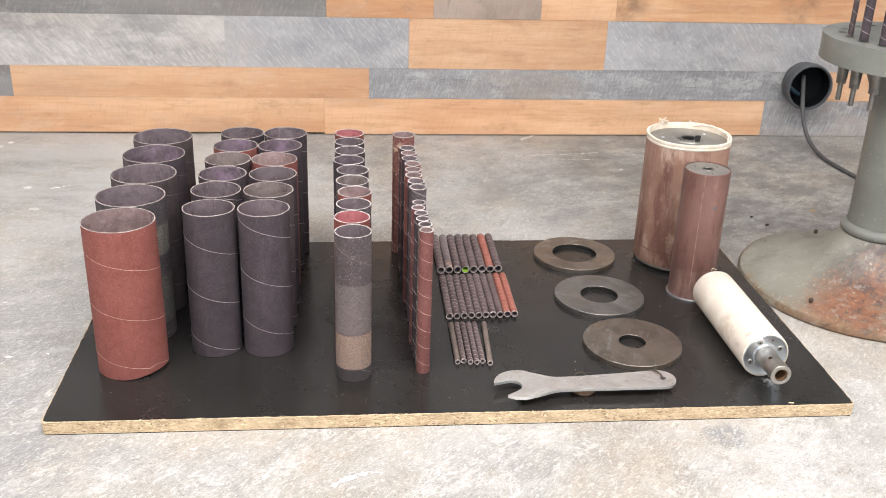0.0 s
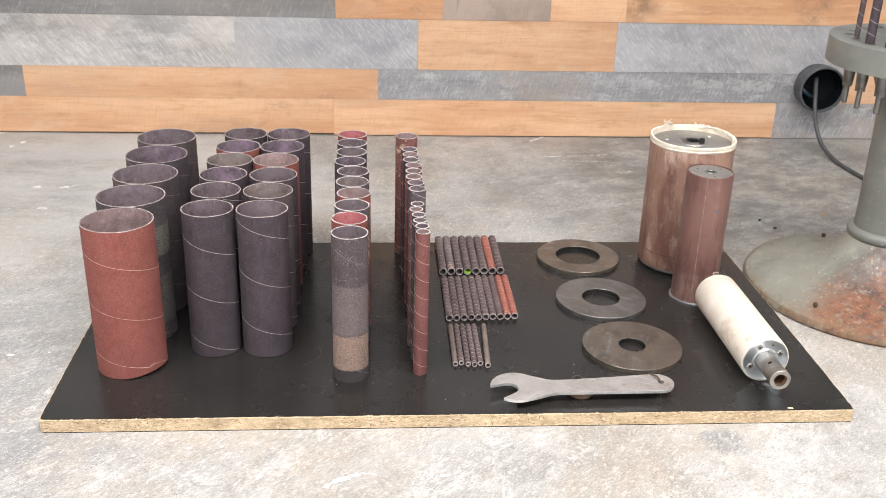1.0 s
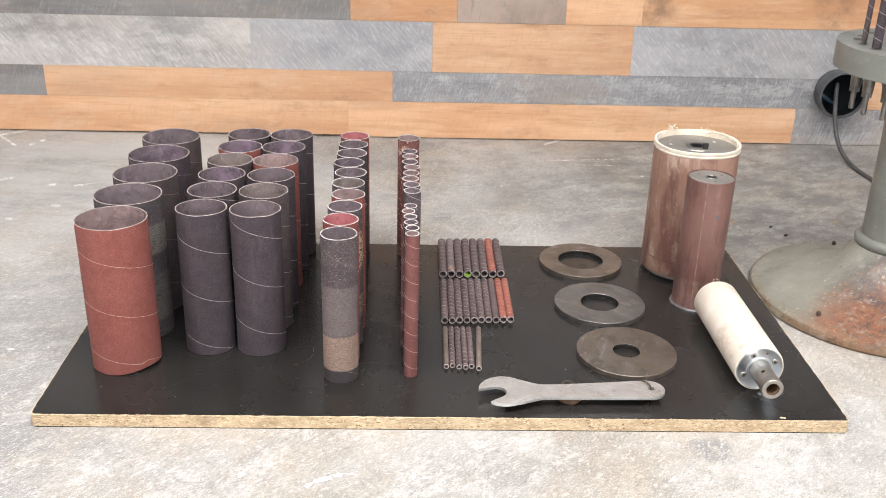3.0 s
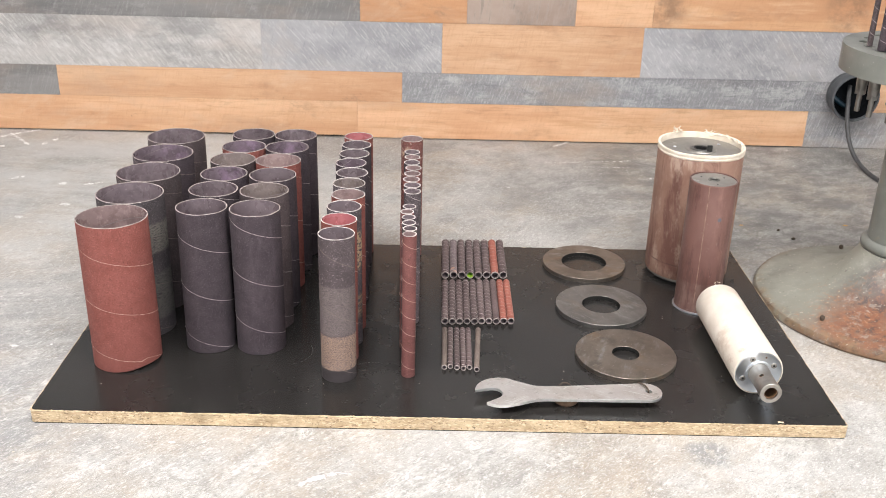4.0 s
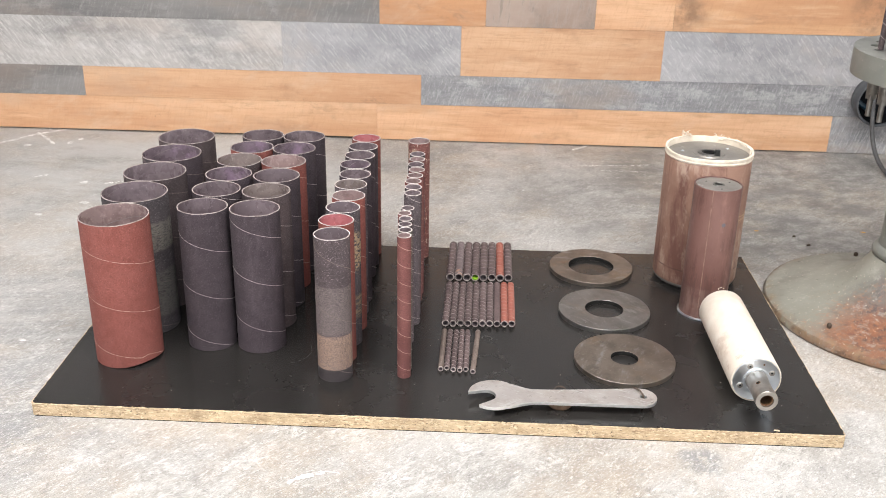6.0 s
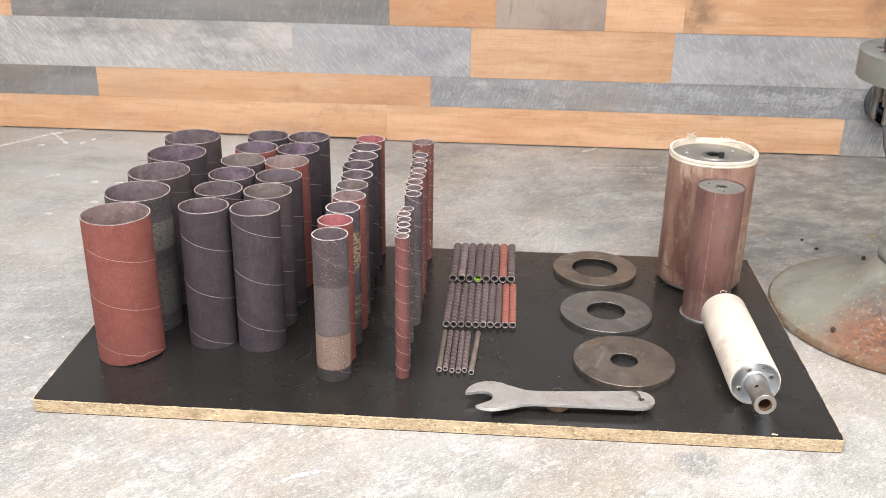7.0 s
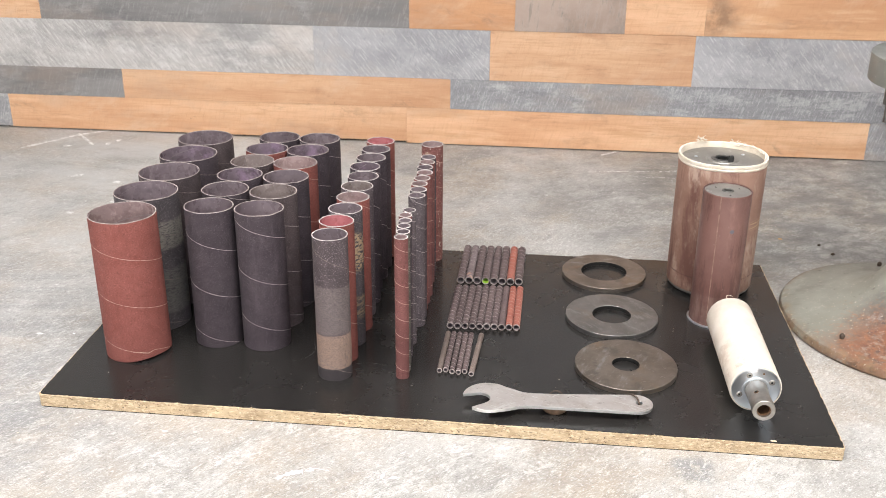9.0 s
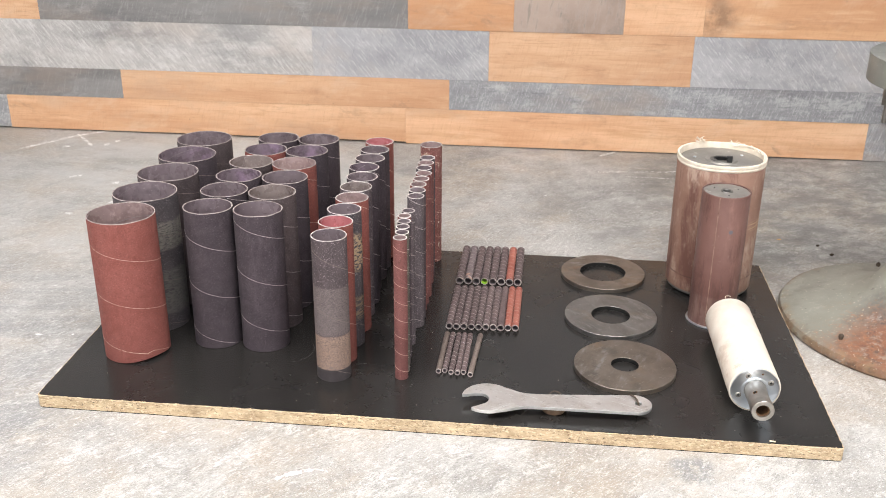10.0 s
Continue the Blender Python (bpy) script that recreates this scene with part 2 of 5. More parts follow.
def pine(name, c1, c2, extra=()):
    return material(name, c1, c2, 4.0, 9.0, (0.45, 0.65), stretch=(0.35, 1, 2.2), vary=0.13, bump=0.4, bump_scale=110, bump_stretch=(0.2, 1, 3), layers=(
    lay((0.47, 0.23, 0.115), 130.0, 0.50, 0.66, 0.4, stretch=(0.06, 1, 2.0), detail=6.0, rough=0.75, warp=0.3),
    lay((0.45, 0.21, 0.095), 12.0, 0.48, 0.70, 0.42, stretch=(0.22, 1, 2.6), detail=10.0, warp=0.7, rough=0.65),
    lay((0.78, 0.54, 0.35), 24.0, 0.52, 0.72, 0.4, stretch=(0.3, 1, 1.9), detail=7.0, warp=0.4),
    lay((0.40, 0.19, 0.09), 230.0, 0.48, 0.70, 0.3, stretch=(0.14, 1, 1.5, 76, 0), detail=6.0, rough=0.78),
    lay((0.80, 0.58, 0.40), 6.0, 0.52, 0.68, 0.3, stretch=(0.6, 1, 1.3), detail=9.0, rough=0.7),
    lay((0.30, 0.155, 0.085), 4.2, 0.56, 0.74, 0.6, stretch=(0.7, 1, 1.4), detail=10.0, rough=0.7),
    lay((0.36, 0.19, 0.10), 20.0, 0.56, 0.70, 0.5, stretch=(0.3, 1, 1.8), detail=10.0, rough=0.75),
    lay((0.50, 0.35, 0.25), 3.4, 0.50, 0.66, 0.4, stretch=(0.7, 1, 1.6), detail=9.0, rough=0.68),
    lay((0.66, 0.48, 0.34), 9.0, 0.54, 0.68, 0.35, stretch=(0.5, 1, 1.3, 30, 0), detail=9.0, rough=0.7),
    lay((0.23, 0.145, 0.10), 7.5, 0.60, 0.72, 0.55, stretch=(0.6, 1, 1.5, -30, 0), detail=11.0, rough=0.76),
    lay((0.12, 0.065, 0.04), 22.0, 0.72, 0.78, 0.6, detail=6.0),
    *extra,
))


M_ORANGEPLANK = pine("planed_pine", (0.56, 0.305, 0.17), (0.72, 0.46, 0.285))
M_DEEPPLANK = pine("deep_orange_pine", (0.42, 0.20, 0.095), (0.58, 0.31, 0.16))
M_KNOTPLANK = pine("knotty_pine", (0.52, 0.265, 0.14), (0.66, 0.39, 0.22), (
    lay((0.20, 0.115, 0.07), 14.0, 0.36, 0.60, 0.75, detail=9.0, rough=0.7, zone=("ball", -0.83, 0.0, -0.02, 0.045, 0.03), wobble=0.05),
    lay((0.22, 0.13, 0.08), 14.0, 0.36, 0.60, 0.7, detail=9.0, rough=0.7, zone=("ball", -0.36, 0.0, -0.01, 0.05, 0.03), wobble=0.05)))
M_LAMINATE = material("black_laminate", (0.017, 0.0156, 0.0150), (0.025, 0.0232, 0.0220), 5.0, 8.0, (0.19, 0.31), shift=0, bump=0.02, bump_scale=700, layers=(
    lay((0.05, 0.047, 0.043), 9.0, 0.56, 0.8, 0.35, detail=9.0),
    lay((0.16, 0.15, 0.14), 420.0, 0.73, 0.78, 0.5, detail=2.0),
))
M_CHIPBOARD = material("chipboard", (0.47, 0.335, 0.205), (0.66, 0.51, 0.335), 60.0, 8.0, (0.7, 0.9), stretch=(0.6, 1, 1.2), shift=0, bump=1.0, bump_scale=380, bump_stretch=(0.5, 1, 1.2), bump_dist=0.002, layers=(
    lay((0.82, 0.68, 0.48), 260.0, 0.52, 0.60, 0.8, stretch=(0.45, 1, 1.2), detail=5.0, rough=0.75),
    lay((0.25, 0.15, 0.085), 240.0, 0.55, 0.62, 0.75, stretch=(0.5, 1, 1.2), detail=5.0, rough=0.75),
    lay((0.07, 0.045, 0.03), 330.0, 0.62, 0.67, 0.9, stretch=(0.5, 1, 1.1), detail=3.0, rough=0.7),
    lay((0.28, 0.19, 0.115), 18.0, 0.52, 0.66, 0.5, detail=9.0, rough=0.75),
))
M_CHIP = material("pale_torn_chips", (0.56, 0.42, 0.27), (0.80, 0.68, 0.50), 300.0, 4.0, (0.8, 0.95), bump=0.4, bump_scale=900)


def abrasive(name, a, b, speck=0.3, extra=()):
    light = tuple(min(1.0, v * 2.3 + 0.035) for v in b)
    return material(name, a, b, 30.0, 6.0, (0.7, 0.9), vary=0.10, bump=0.9, bump_scale=700, bump_dist=0.0015, spec=0.35, layers=(
        lay(tuple(v * 0.45 for v in a), 520.0, 0.50, 0.66, 0.6, detail=3.0, rough=0.7),
        lay(light, 480.0, 0.55, 0.67, 0.24 + speck, detail=3.0, rough=0.7),
        lay(tuple(v * 0.6 for v in a), 7.0, 0.5, 0.75, 0.35, stretch=(1, 1, 0.4)),
        lay(light, 16.0, 0.54, 0.74, 0.25, stretch=(2, 2, 0.25), detail=10.0, rough=0.75),
        *extra))


M_RED = abrasive("red_oxide_grit", (0.225, 0.068, 0.055), (0.262, 0.086, 0.071), 0.05)
M_DULLRED = abrasive("dull_red_grit", (0.155, 0.056, 0.052), (0.20, 0.078, 0.072), 0.1)
M_MAROON = abrasive("maroon_grit", (0.16, 0.062, 0.058), (0.21, 0.09, 0.082), 0.4)
M_GRIT = abrasive("charcoal_grit", (0.0505, 0.0380, 0.0455), (0.068, 0.0515, 0.0605), 0.16)
M_BROWNGRIT = abrasive("brown_charcoal_grit", (0.064, 0.047, 0.0495), (0.090, 0.068, 0.0705), 0.2)
M_SPECK = abrasive("speckled_grit", (0.079, 0.062, 0.069), (0.121, 0.098, 0.106), 0.6)
M_TUBE = abrasive("small_tube_grit", (0.100, 0.069, 0.069), (0.145, 0.104, 0.103), 0.1)
M_TUBEPALE = abrasive("pale_worn_tube_grit", (0.15, 0.115, 0.118), (0.21, 0.165, 0.168), 0.0, (
    lay((0.45, 0.27, 0.20), 90.0, 0.40, 0.55, 0.8, detail=7.0, zone=("z", -0.01, 0.020, 0.004), wobble=0.012),))
M_TUBERED = abrasive("small_tube_red", (0.27, 0.082, 0.06), (0.36, 0.125, 0.095), 0.0)
M_TUBETAN = abrasive("small_tube_tan", (0.155, 0.118, 0.102), (0.21, 0.165, 0.145), 0.0)
M_WORN = abrasive("banded_worn_grit", (0.078, 0.059, 0.064), (0.118, 0.092, 0.098), 0.7, (
    lay((0.215, 0.175, 0.168), 600.0, 0.36, 0.62, 0.92, zone=("z", 0.079, 0.157, 0.002), wobble=0.006, stretch=(0.7, 0.7, 3)),
    lay((0.42, 0.285, 0.215), 620.0, 0.34, 0.60, 0.93, zone=("z", 0.019, 0.077, 0.002), wobble=0.006, stretch=(0.6, 0.6, 3)),
    lay((0.055, 0.045, 0.048), 100.0, 0.1, 0.2, 1.0, zone=("z", -0.01, 0.020, 0.0012), wobble=0.003),
))
M_SCUFFED = abrasive("scuffed_grit", (0.054, 0.0445, 0.0495), (0.078, 0.066, 0.071), 0.5, (
    lay((0.21, 0.192, 0.165), 150.0, 0.34, 0.60, 0.9, zone=("z", 0.145, 0.192, 0.004), wobble=0.01, stretch=(1, 1, 4)),
    lay((0.135, 0.126, 0.114), 150.0, 0.34, 0.60, 0.9, zone=("z", 0.03, 0.110, 0.004), wobble=0.01, stretch=(1, 1, 4)),
))
M_TANWORN = abrasive("tan_worn_grit", (0.062, 0.051, 0.057), (0.094, 0.080, 0.087), 0.8, (
    lay((0.46, 0.33, 0.21), 150.0, 0.42, 0.54, 0.9, zone=("z", 0.14, 0.20, 0.006), wobble=0.05, stretch=(1, 1, 2)),
    lay((0.30, 0.22, 0.15), 120.0, 0.42, 0.60, 0.9, zone=("z", 0.05, 0.09, 0.005), wobble=0.02, stretch=(0.6, 0.6, 3)),
))
M_FLECKED = abrasive("glue_flecked_maroon", (0.17, 0.065, 0.055), (0.22, 0.09, 0.08), 0.6, (
    lay((0.75, 0.62, 0.52), 210.0, 0.60, 0.66, 0.8, zone=("ball", -0.002, -0.02, 0.10, 0.2, 0.02), stretch=(1, 1, 0.7)),
    lay((0.72, 0.52, 0.38), 150.0, 0.46, 0.56, 0.85, detail=8.0, zone=("ball", -0.010, -0.017, 0.208, 0.012, 0.006), wobble=0.02),
))
M_OLIVEGRIT = abrasive("olive_worn_grit", (0.09, 0.082, 0.066), (0.13, 0.12, 0.10), 0.7)


def liner(name, a, b, extra=()):
    return material(name, a, b, 18.0, 8.0, (0.20, 0.36), vary=0.10, bump=0.15, bump_scale=300, layers=(
        lay(tuple(v * 0.6 for v in a), 26.0, 0.48, 0.66, 0.6, detail=9.0, rough=0.72),
        lay(tuple(min(1, v * 1.5 + 0.03) for v in b), 34.0, 0.54, 0.70, 0.55, stretch=(1, 1, 0.6), detail=9.0, rough=0.72),
        lay(tuple(min(1, v * 1.8 + 0.05) for v in b), 260.0, 0.60, 0.70, 0.35, detail=4.0),
        *extra))


# lavender gloss highlight painted high on the back inner wall of a liner
VIOLET_SHEEN = lay((0.38, 0.26, 0.38), 30.0, 0.40, 0.66, 0.75, detail=9.0, rough=0.7, zone=("ball", 0.006, 0.040, 0.214, 0.022, 0.018), wobble=0.02)
M_INGREY = liner("grey_liner", (0.147, 0.115, 0.126), (0.207, 0.165, 0.179))
M_INVIOLET = liner("dark_violet_grey_liner", (0.135, 0.104, 0.116), (0.19, 0.15, 0.165))
M_INPURPLE = liner("purple_sheen_liner", (0.130, 0.098, 0.115), (0.185, 0.144, 0.165), (VIOLET_SHEEN,))
M_INPINK = liner("pink_liner", (0.38, 0.125, 0.135), (0.46, 0.17, 0.18))
M_INROSE = liner("dusty_rose_liner", (0.255, 0.175, 0.172), (0.33, 0.240, 0.232))
M_INTAN = liner("tan_liner", (0.19, 0.150, 0.143), (0.26, 0.213, 0.20))
M_SEAMIN = material("liner_joint_line", (0.19, 0.155, 0.158), (0.28, 0.235, 0.238), 60.0, 4.0, (0.5, 0.7), bump=0.1)
M_SEAMDIM = material("faint_joint_line", (0.15, 0.12, 0.11), (0.24, 0.19, 0.17), 120.0, 4.0, (0.8, 0.9), bump=0.3, bump_scale=900)
M_RIM = material("raw_paper_edge", (0.30, 0.255, 0.245), (0.72, 0.66, 0.64), 120.0, 4.0, (0.8, 0.95), bump=0.6, bump_scale=900)
M_RIMDULL = material("dusty_paper_edge", (0.24, 0.19, 0.18), (0.52, 0.45, 0.43), 160.0, 4.0, (0.8, 0.95), bump=0.6, bump_scale=900)
M_SEAMRED = material("red_joint_line", (0.42, 0.24, 0.19), (0.55, 0.36, 0.30), 120.0, 4.0, (0.8, 0.9), bump=0.3, bump_scale=900)
M_SEAMGREY = material("grey_joint_line", (0.30, 0.25, 0.245), (0.47, 0.41, 0.40), 120.0, 4.0, (0.8, 0.9), bump=0.3, bump_scale=900)
M_GREEN = material("green_tape", (0.20, 0.52, 0.02), (0.42, 0.62, 0.05), 160.0, 3.0, (0.3, 0.5))
def mill_steel(name, a, b, tint):
    return material(name, a, b, 22.0, 8.0, (0.34, 0.50), 0.85, shift=3.0, vary=0.06, bump=0.14, bump_scale=500, layers=(
        lay(tint, 14.0, 0.54, 0.72, 0.55, detail=8.0),
        lay((0.48, 0.475, 0.465), 26.0, 0.54, 0.72, 0.5, stretch=(1, 3, 1), detail=9.0),
        lay((0.11, 0.10, 0.092), 20.0, 0.54, 0.70, 0.55, detail=10.0, rough=0.7),
        lay((0.55, 0.53, 0.50), 300.0, 0.62, 0.70, 0.4, stretch=(0.3, 1.4, 1, 0, 30), detail=4.0),
        lay((0.30, 0.15, 0.08), 9.0, 0.66, 0.74, 0.5, detail=9.0)))


M_WASHER = mill_steel("brown_mill_scale", (0.205, 0.170, 0.143), (0.31, 0.265, 0.228), (0.36, 0.26, 0.18))
M_WASHERBLUE = mill_steel("blue_grey_mill_scale", (0.192, 0.182, 0.176), (0.295, 0.282, 0.272), (0.34, 0.28, 0.23))
# polished wear on the bevels, and front light painted onto the wrench's sides
M_EDGE = material("worn_and_lit_edge", (0.80, 0.79, 0.78), (0.90, 0.89, 0.88), 120.0, 5.0, (0.28, 0.42), 0.9, bump=0.2, bump_scale=600)
M_WRENCH = material("brushed_steel", (0.72, 0.665, 0.64), (0.83, 0.79, 0.765), 25.0, 8.0, (0.30, 0.46), 0.85, shift=0, bump=0.2, bump_scale=300, bump_stretch=(0.6, 1.4, 1), layers=(
    lay((0.50, 0.42, 0.36), 14.0, 0.48, 0.70, 0.6, detail=9.0, rough=0.7),
    lay((0.38, 0.33, 0.30), 90.0, 0.58, 0.70, 0.45, stretch=(0.7, 1.3, 1), detail=7.0),
    lay((0.93, 0.92, 0.90), 90.0, 0.60, 0.66, 0.8, stretch=(0.22, 2.2, 1, 0, 24), detail=7.0),
    lay((0.93, 0.92, 0.90), 70.0, 0.63, 0.68, 0.7, stretch=(0.2, 2.4, 1, 0, -38), detail=7.0),
    lay((0.93, 0.92, 0.90), 260.0, 0.60, 0.68, 0.7, stretch=(0.3, 1.4, 1, 0, 24)),
    lay((0.22, 0.18, 0.15), 280.0, 0.64, 0.70, 0.6, stretch=(0.3, 1.4, 1, 0, -35)),))
M_ZINC = material("polished_zinc", (0.66, 0.70, 0.755), (0.80, 0.83, 0.87), 30.0, 6.0, (0.27, 0.36), 1.0, shift=0, bump=0.05, bump_scale=400)
M_SHAFT = material("turned_steel", (0.36, 0.335, 0.305), (0.52, 0.49, 0.455), 40.0, 6.0, (0.28, 0.42), 0.95, shift=0, bump=0.08, bump_scale=400, layers=(
    lay((0.22, 0.12, 0.06), 50.0, 0.6, 0.75, 0.5),))
M_BORE = material("rusty_bore", (0.12, 0.06, 0.03), (0.22, 0.12, 0.06), 80.0, 6.0, (0.7, 0.9), 0.3, bump=0.4)
M_FELT = material("cream_felt", (0.68, 0.595, 0.51), (0.79, 0.72, 0.64), 20.0, 7.0, (0.85, 0.95), shift=0, bump=0.5, bump_scale=900, layers=(
    lay((0.46, 0.33, 0.24), 22.0, 0.46, 0.66, 0.6, detail=9.0, rough=0.7, zone=("ball", -0.036, 0.0, 0.075, 0.05, 0.04), wobble=0.06),
    lay((0.42, 0.27, 0.20), 40.0, 0.48, 0.60, 0.6, detail=10.0, rough=0.75, zone=("ball", -0.030, -0.018, 0.012, 0.030, 0.02), wobble=0.04),
    lay((0.62, 0.50, 0.39), 12.0, 0.50, 0.72, 0.55, detail=9.0, rough=0.7)))
M_DRUMPAPER = material("worn_pink_brown_paper", (0.205, 0.108, 0.080), (0.315, 0.188, 0.142), 9.0, 8.0, (0.55, 0.75), shift=4.0, bump=0.3, bump_scale=900, spec=0.4, layers=(
    lay((0.12, 0.050, 0.040), 8.0, 0.50, 0.60, 0.75, stretch=(1.6, 1.6, 0.55), detail=9.0, rough=0.7, warp=0.8),
    lay((0.47, 0.35, 0.28), 12.0, 0.48, 0.62, 0.7, stretch=(1.5, 1.5, 0.6), detail=10.0, rough=0.72),
    lay((0.48, 0.37, 0.30), 90.0, 0.58, 0.70, 0.3, stretch=(1.0, 1.0, 0.7), detail=9.0, rough=0.75),
    lay((0.10, 0.05, 0.04), 40.0, 0.3, 0.6, 0.7, zone=("z", 0.038, 0.0405, 0.0006), wobble=0.006, wob_scale=12.0),
    lay((0.50, 0.34, 0.21), 420.0, 0.44, 0.58, 0.9, detail=2.0, zone=("ball", 0.066, -0.037, 0.139, 0.026, 0.006), zone2=("z", 0.1295, 0.1485, 0.001), stretch=(0.02, 0.02, 1)),
))
M_DRUMSMALL = material("glossy_maroon_paper", (0.14, 0.066, 0.056), (0.198, 0.103, 0.088), 12.0, 8.0, (0.36, 0.55), shift=4.0, bump=0.2, bump_scale=900, layers=(
    lay((0.12, 0.052, 0.043), 14.0, 0.5, 0.7, 0.5, stretch=(1.5, 1.5, 0.5), detail=7.0),
    lay((0.32, 0.18, 0.15), 20.0, 0.54, 0.70, 0.5, stretch=(1.5, 1.5, 0.6), detail=9.0, rough=0.7),
    lay((0.22, 0.14, 0.12), 60.0, 0.25, 0.6, 0.7, detail=7.0, zone=("z", -0.01, 0.058, 0.0015), wobble=0.004),
    lay((0.085, 0.04, 0.034), 18.0, 0.52, 0.60, 0.6, stretch=(2.0, 2.0, 0.35), detail=11.0, rough=0.75),
    lay((0.10, 0.12, 0.155), 60.0, 0.1, 0.3, 0.8, zone=("ball", 0.007, -0.0388, 0.178, 0.0036, 0.001), wobble=0.002, wob_scale=200.0),
    lay((0.36, 0.26, 0.23), 140.0, 0.62, 0.74, 0.35, stretch=(1, 1, 0.8), detail=8.0)))
M_LAP = material("torn_paper_lap", (0.15, 0.075, 0.06), (0.30, 0.19, 0.15), 70.0, 7.0, (0.6, 0.8), bump=0.3, bump_scale=900)
M_CANVAS = material("cream_canvas", (0.72, 0.62, 0.50), (0.84, 0.76, 0.65), 60.0, 5.0, (0.85, 0.95), bump=0.6, bump_scale=1200)
M_DULLPLATE = material("dull_grey_plate", (0.27, 0.252, 0.232), (0.37, 0.35, 0.325), 14.0, 8.0, (0.35, 0.5), 0.6, shift=2.0, bump=0.1, bump_scale=400, layers=(
    lay((0.60, 0.58, 0.55), 60.0, 0.62, 0.70, 0.5, detail=6.0), lay((0.15, 0.13, 0.11), 18.0, 0.55, 0.72, 0.5, detail=7.0)))
# near-black colour that paints shade into the washer bores and the screw hole
M_HOLESHADE = material("painted_hole_shade", (0.010, 0.0095, 0.009), (0.02, 0.019, 0.018), 60.0, 5.0, (0.7, 0.85), spec=0.2)
M_BLACKSTEEL = material("black_steel", (0.02, 0.02, 0.02), (0.04, 0.04, 0.04), 20.0, 6.0, (0.35, 0.55), 0.4)
M_MACHINE = material("grey_green_enamel", (0.148, 0.151, 0.136), (0.195, 0.199, 0.181), 7.0, 8.0, (0.32, 0.5), shift=0, bump=0.1, bump_scale=120, layers=(
    lay((0.265, 0.265, 0.242), 9.0, 0.52, 0.72, 0.5, detail=9.0),
    lay((0.30, 0.22, 0.14), 40.0, 0.58, 0.72, 0.4, detail=8.0, rough=0.7),
    lay((0.30, 0.17, 0.08), 60.0, 0.70, 0.76, 0.6, detail=5.0),
    lay((0.70, 0.68, 0.62), 240.0, 0.71, 0.75, 0.7, detail=2.0)))
M_BASE = material("rusty_grey_enamel", (0.212, 0.207, 0.174), (0.295, 0.289, 0.25), 7.0, 9.0, (0.4, 0.6), shift=0, bump=0.3, bump_scale=160, layers=(
    lay((0.34, 0.335, 0.295), 8.0, 0.52, 0.72, 0.6, detail=9.0),
    lay((0.13, 0.12, 0.10), 9.0, 0.50, 0.66, 0.5, detail=10.0, rough=0.72),
    lay((0.07, 0.07, 0.075), 10.0, 0.32, 0.52, 0.92, detail=11.0, rough=0.74, zone=("ball", -0.03, -0.125, 0.05, 0.10, 0.05), wobble=0.18, wob_scale=12.0),
    lay((0.22, 0.088, 0.046), 13.0, 0.31, 0.50, 0.92, detail=13.0, rough=0.8, zone=("ball", -0.080, -0.20, 0.03, 0.122, 0.05), wobble=0.16, wob_scale=12.0),
    lay((0.36, 0.165, 0.085), 130.0, 0.50, 0.62, 0.5, detail=6.0, rough=0.72, zone=("ball", -0.09, -0.19, 0.03, 0.15, 0.05), wobble=0.14),
    lay((0.06, 0.05, 0.05), 50.0, 0.50, 0.62, 0.75, detail=9.0, rough=0.75, zone=("ball", -0.04, -0.15, 0.03, 0.12, 0.05), wobble=0.1),
    lay((0.25, 0.175, 0.10), 34.0, 0.42, 0.62, 0.55, detail=9.0, zone=("radius", 0.214, 0.230), wobble=0.025),
    lay((0.175, 0.105, 0.06), 26.0, 0.38, 0.60, 0.8, detail=9.0, zone=("radius", 0.225, 0.237), wobble=0.02),
    lay((0.08, 0.045, 0.028), 60.0, 0.5, 0.64, 0.8, detail=7.0, zone=("radius", 0.228, 0.237), wobble=0.02),
    lay((0.62, 0.56, 0.46), 230.0, 0.64, 0.70, 0.7, detail=3.0),
    lay((0.36, 0.34, 0.30), 30.0, 0.54, 0.62, 0.5, detail=12.0, rough=0.8),
    lay((0.06, 0.045, 0.035), 70.0, 0.66, 0.73, 0.7, detail=4.0)))
M_PIPE = material("black_plastic", (0.062, 0.067, 0.075), (0.10, 0.106, 0.115), 20.0, 6.0, (0.35, 0.5), bump=0.08)
# near-black colour that paints the shade of a deep pipe
M_PIPEIN = material("pipe_inside", (0.004, 0.005, 0.006), (0.007, 0.008, 0.010), 20.0, 6.0, (0.7, 0.8), spec=0.08)
M_CORD = material("grey_rubber_cord", (0.055, 0.055, 0.058), (0.085, 0.085, 0.088), 40.0, 5.0, (0.5, 0.65))
M_LEATHER = material("brown_leather", (0.13, 0.075, 0.045), (0.21, 0.13, 0.08), 90.0, 6.0, (0.6, 0.8), bump=0.4)
M_LACE = material("dark_lace", (0.05, 0.035, 0.025), (0.09, 0.062, 0.045), 90.0, 6.0, (0.7, 0.85), bump=0.4)
M_COLLET = material("dull_collet_steel", (0.17, 0.165, 0.155), (0.27, 0.26, 0.245), 40.0, 6.0, (0.3, 0.45), 0.85, shift=1.0)
M_DUST = material("pale_dust", (0.45, 0.38, 0.30), (0.62, 0.56, 0.48), 300.0, 3.0, (0.8, 0.95))
M_SCRATCH = material("white_scuff", (0.50, 0.49, 0.48), (0.80, 0.79, 0.775), 70.0, 9.0, (0.6, 0.8), contrast=(0.36, 0.60))
M_LIGHTFRAME = material("white_lamp_frame", (0.75, 0.75, 0.74), (0.8, 0.8, 0.79), 5.0)
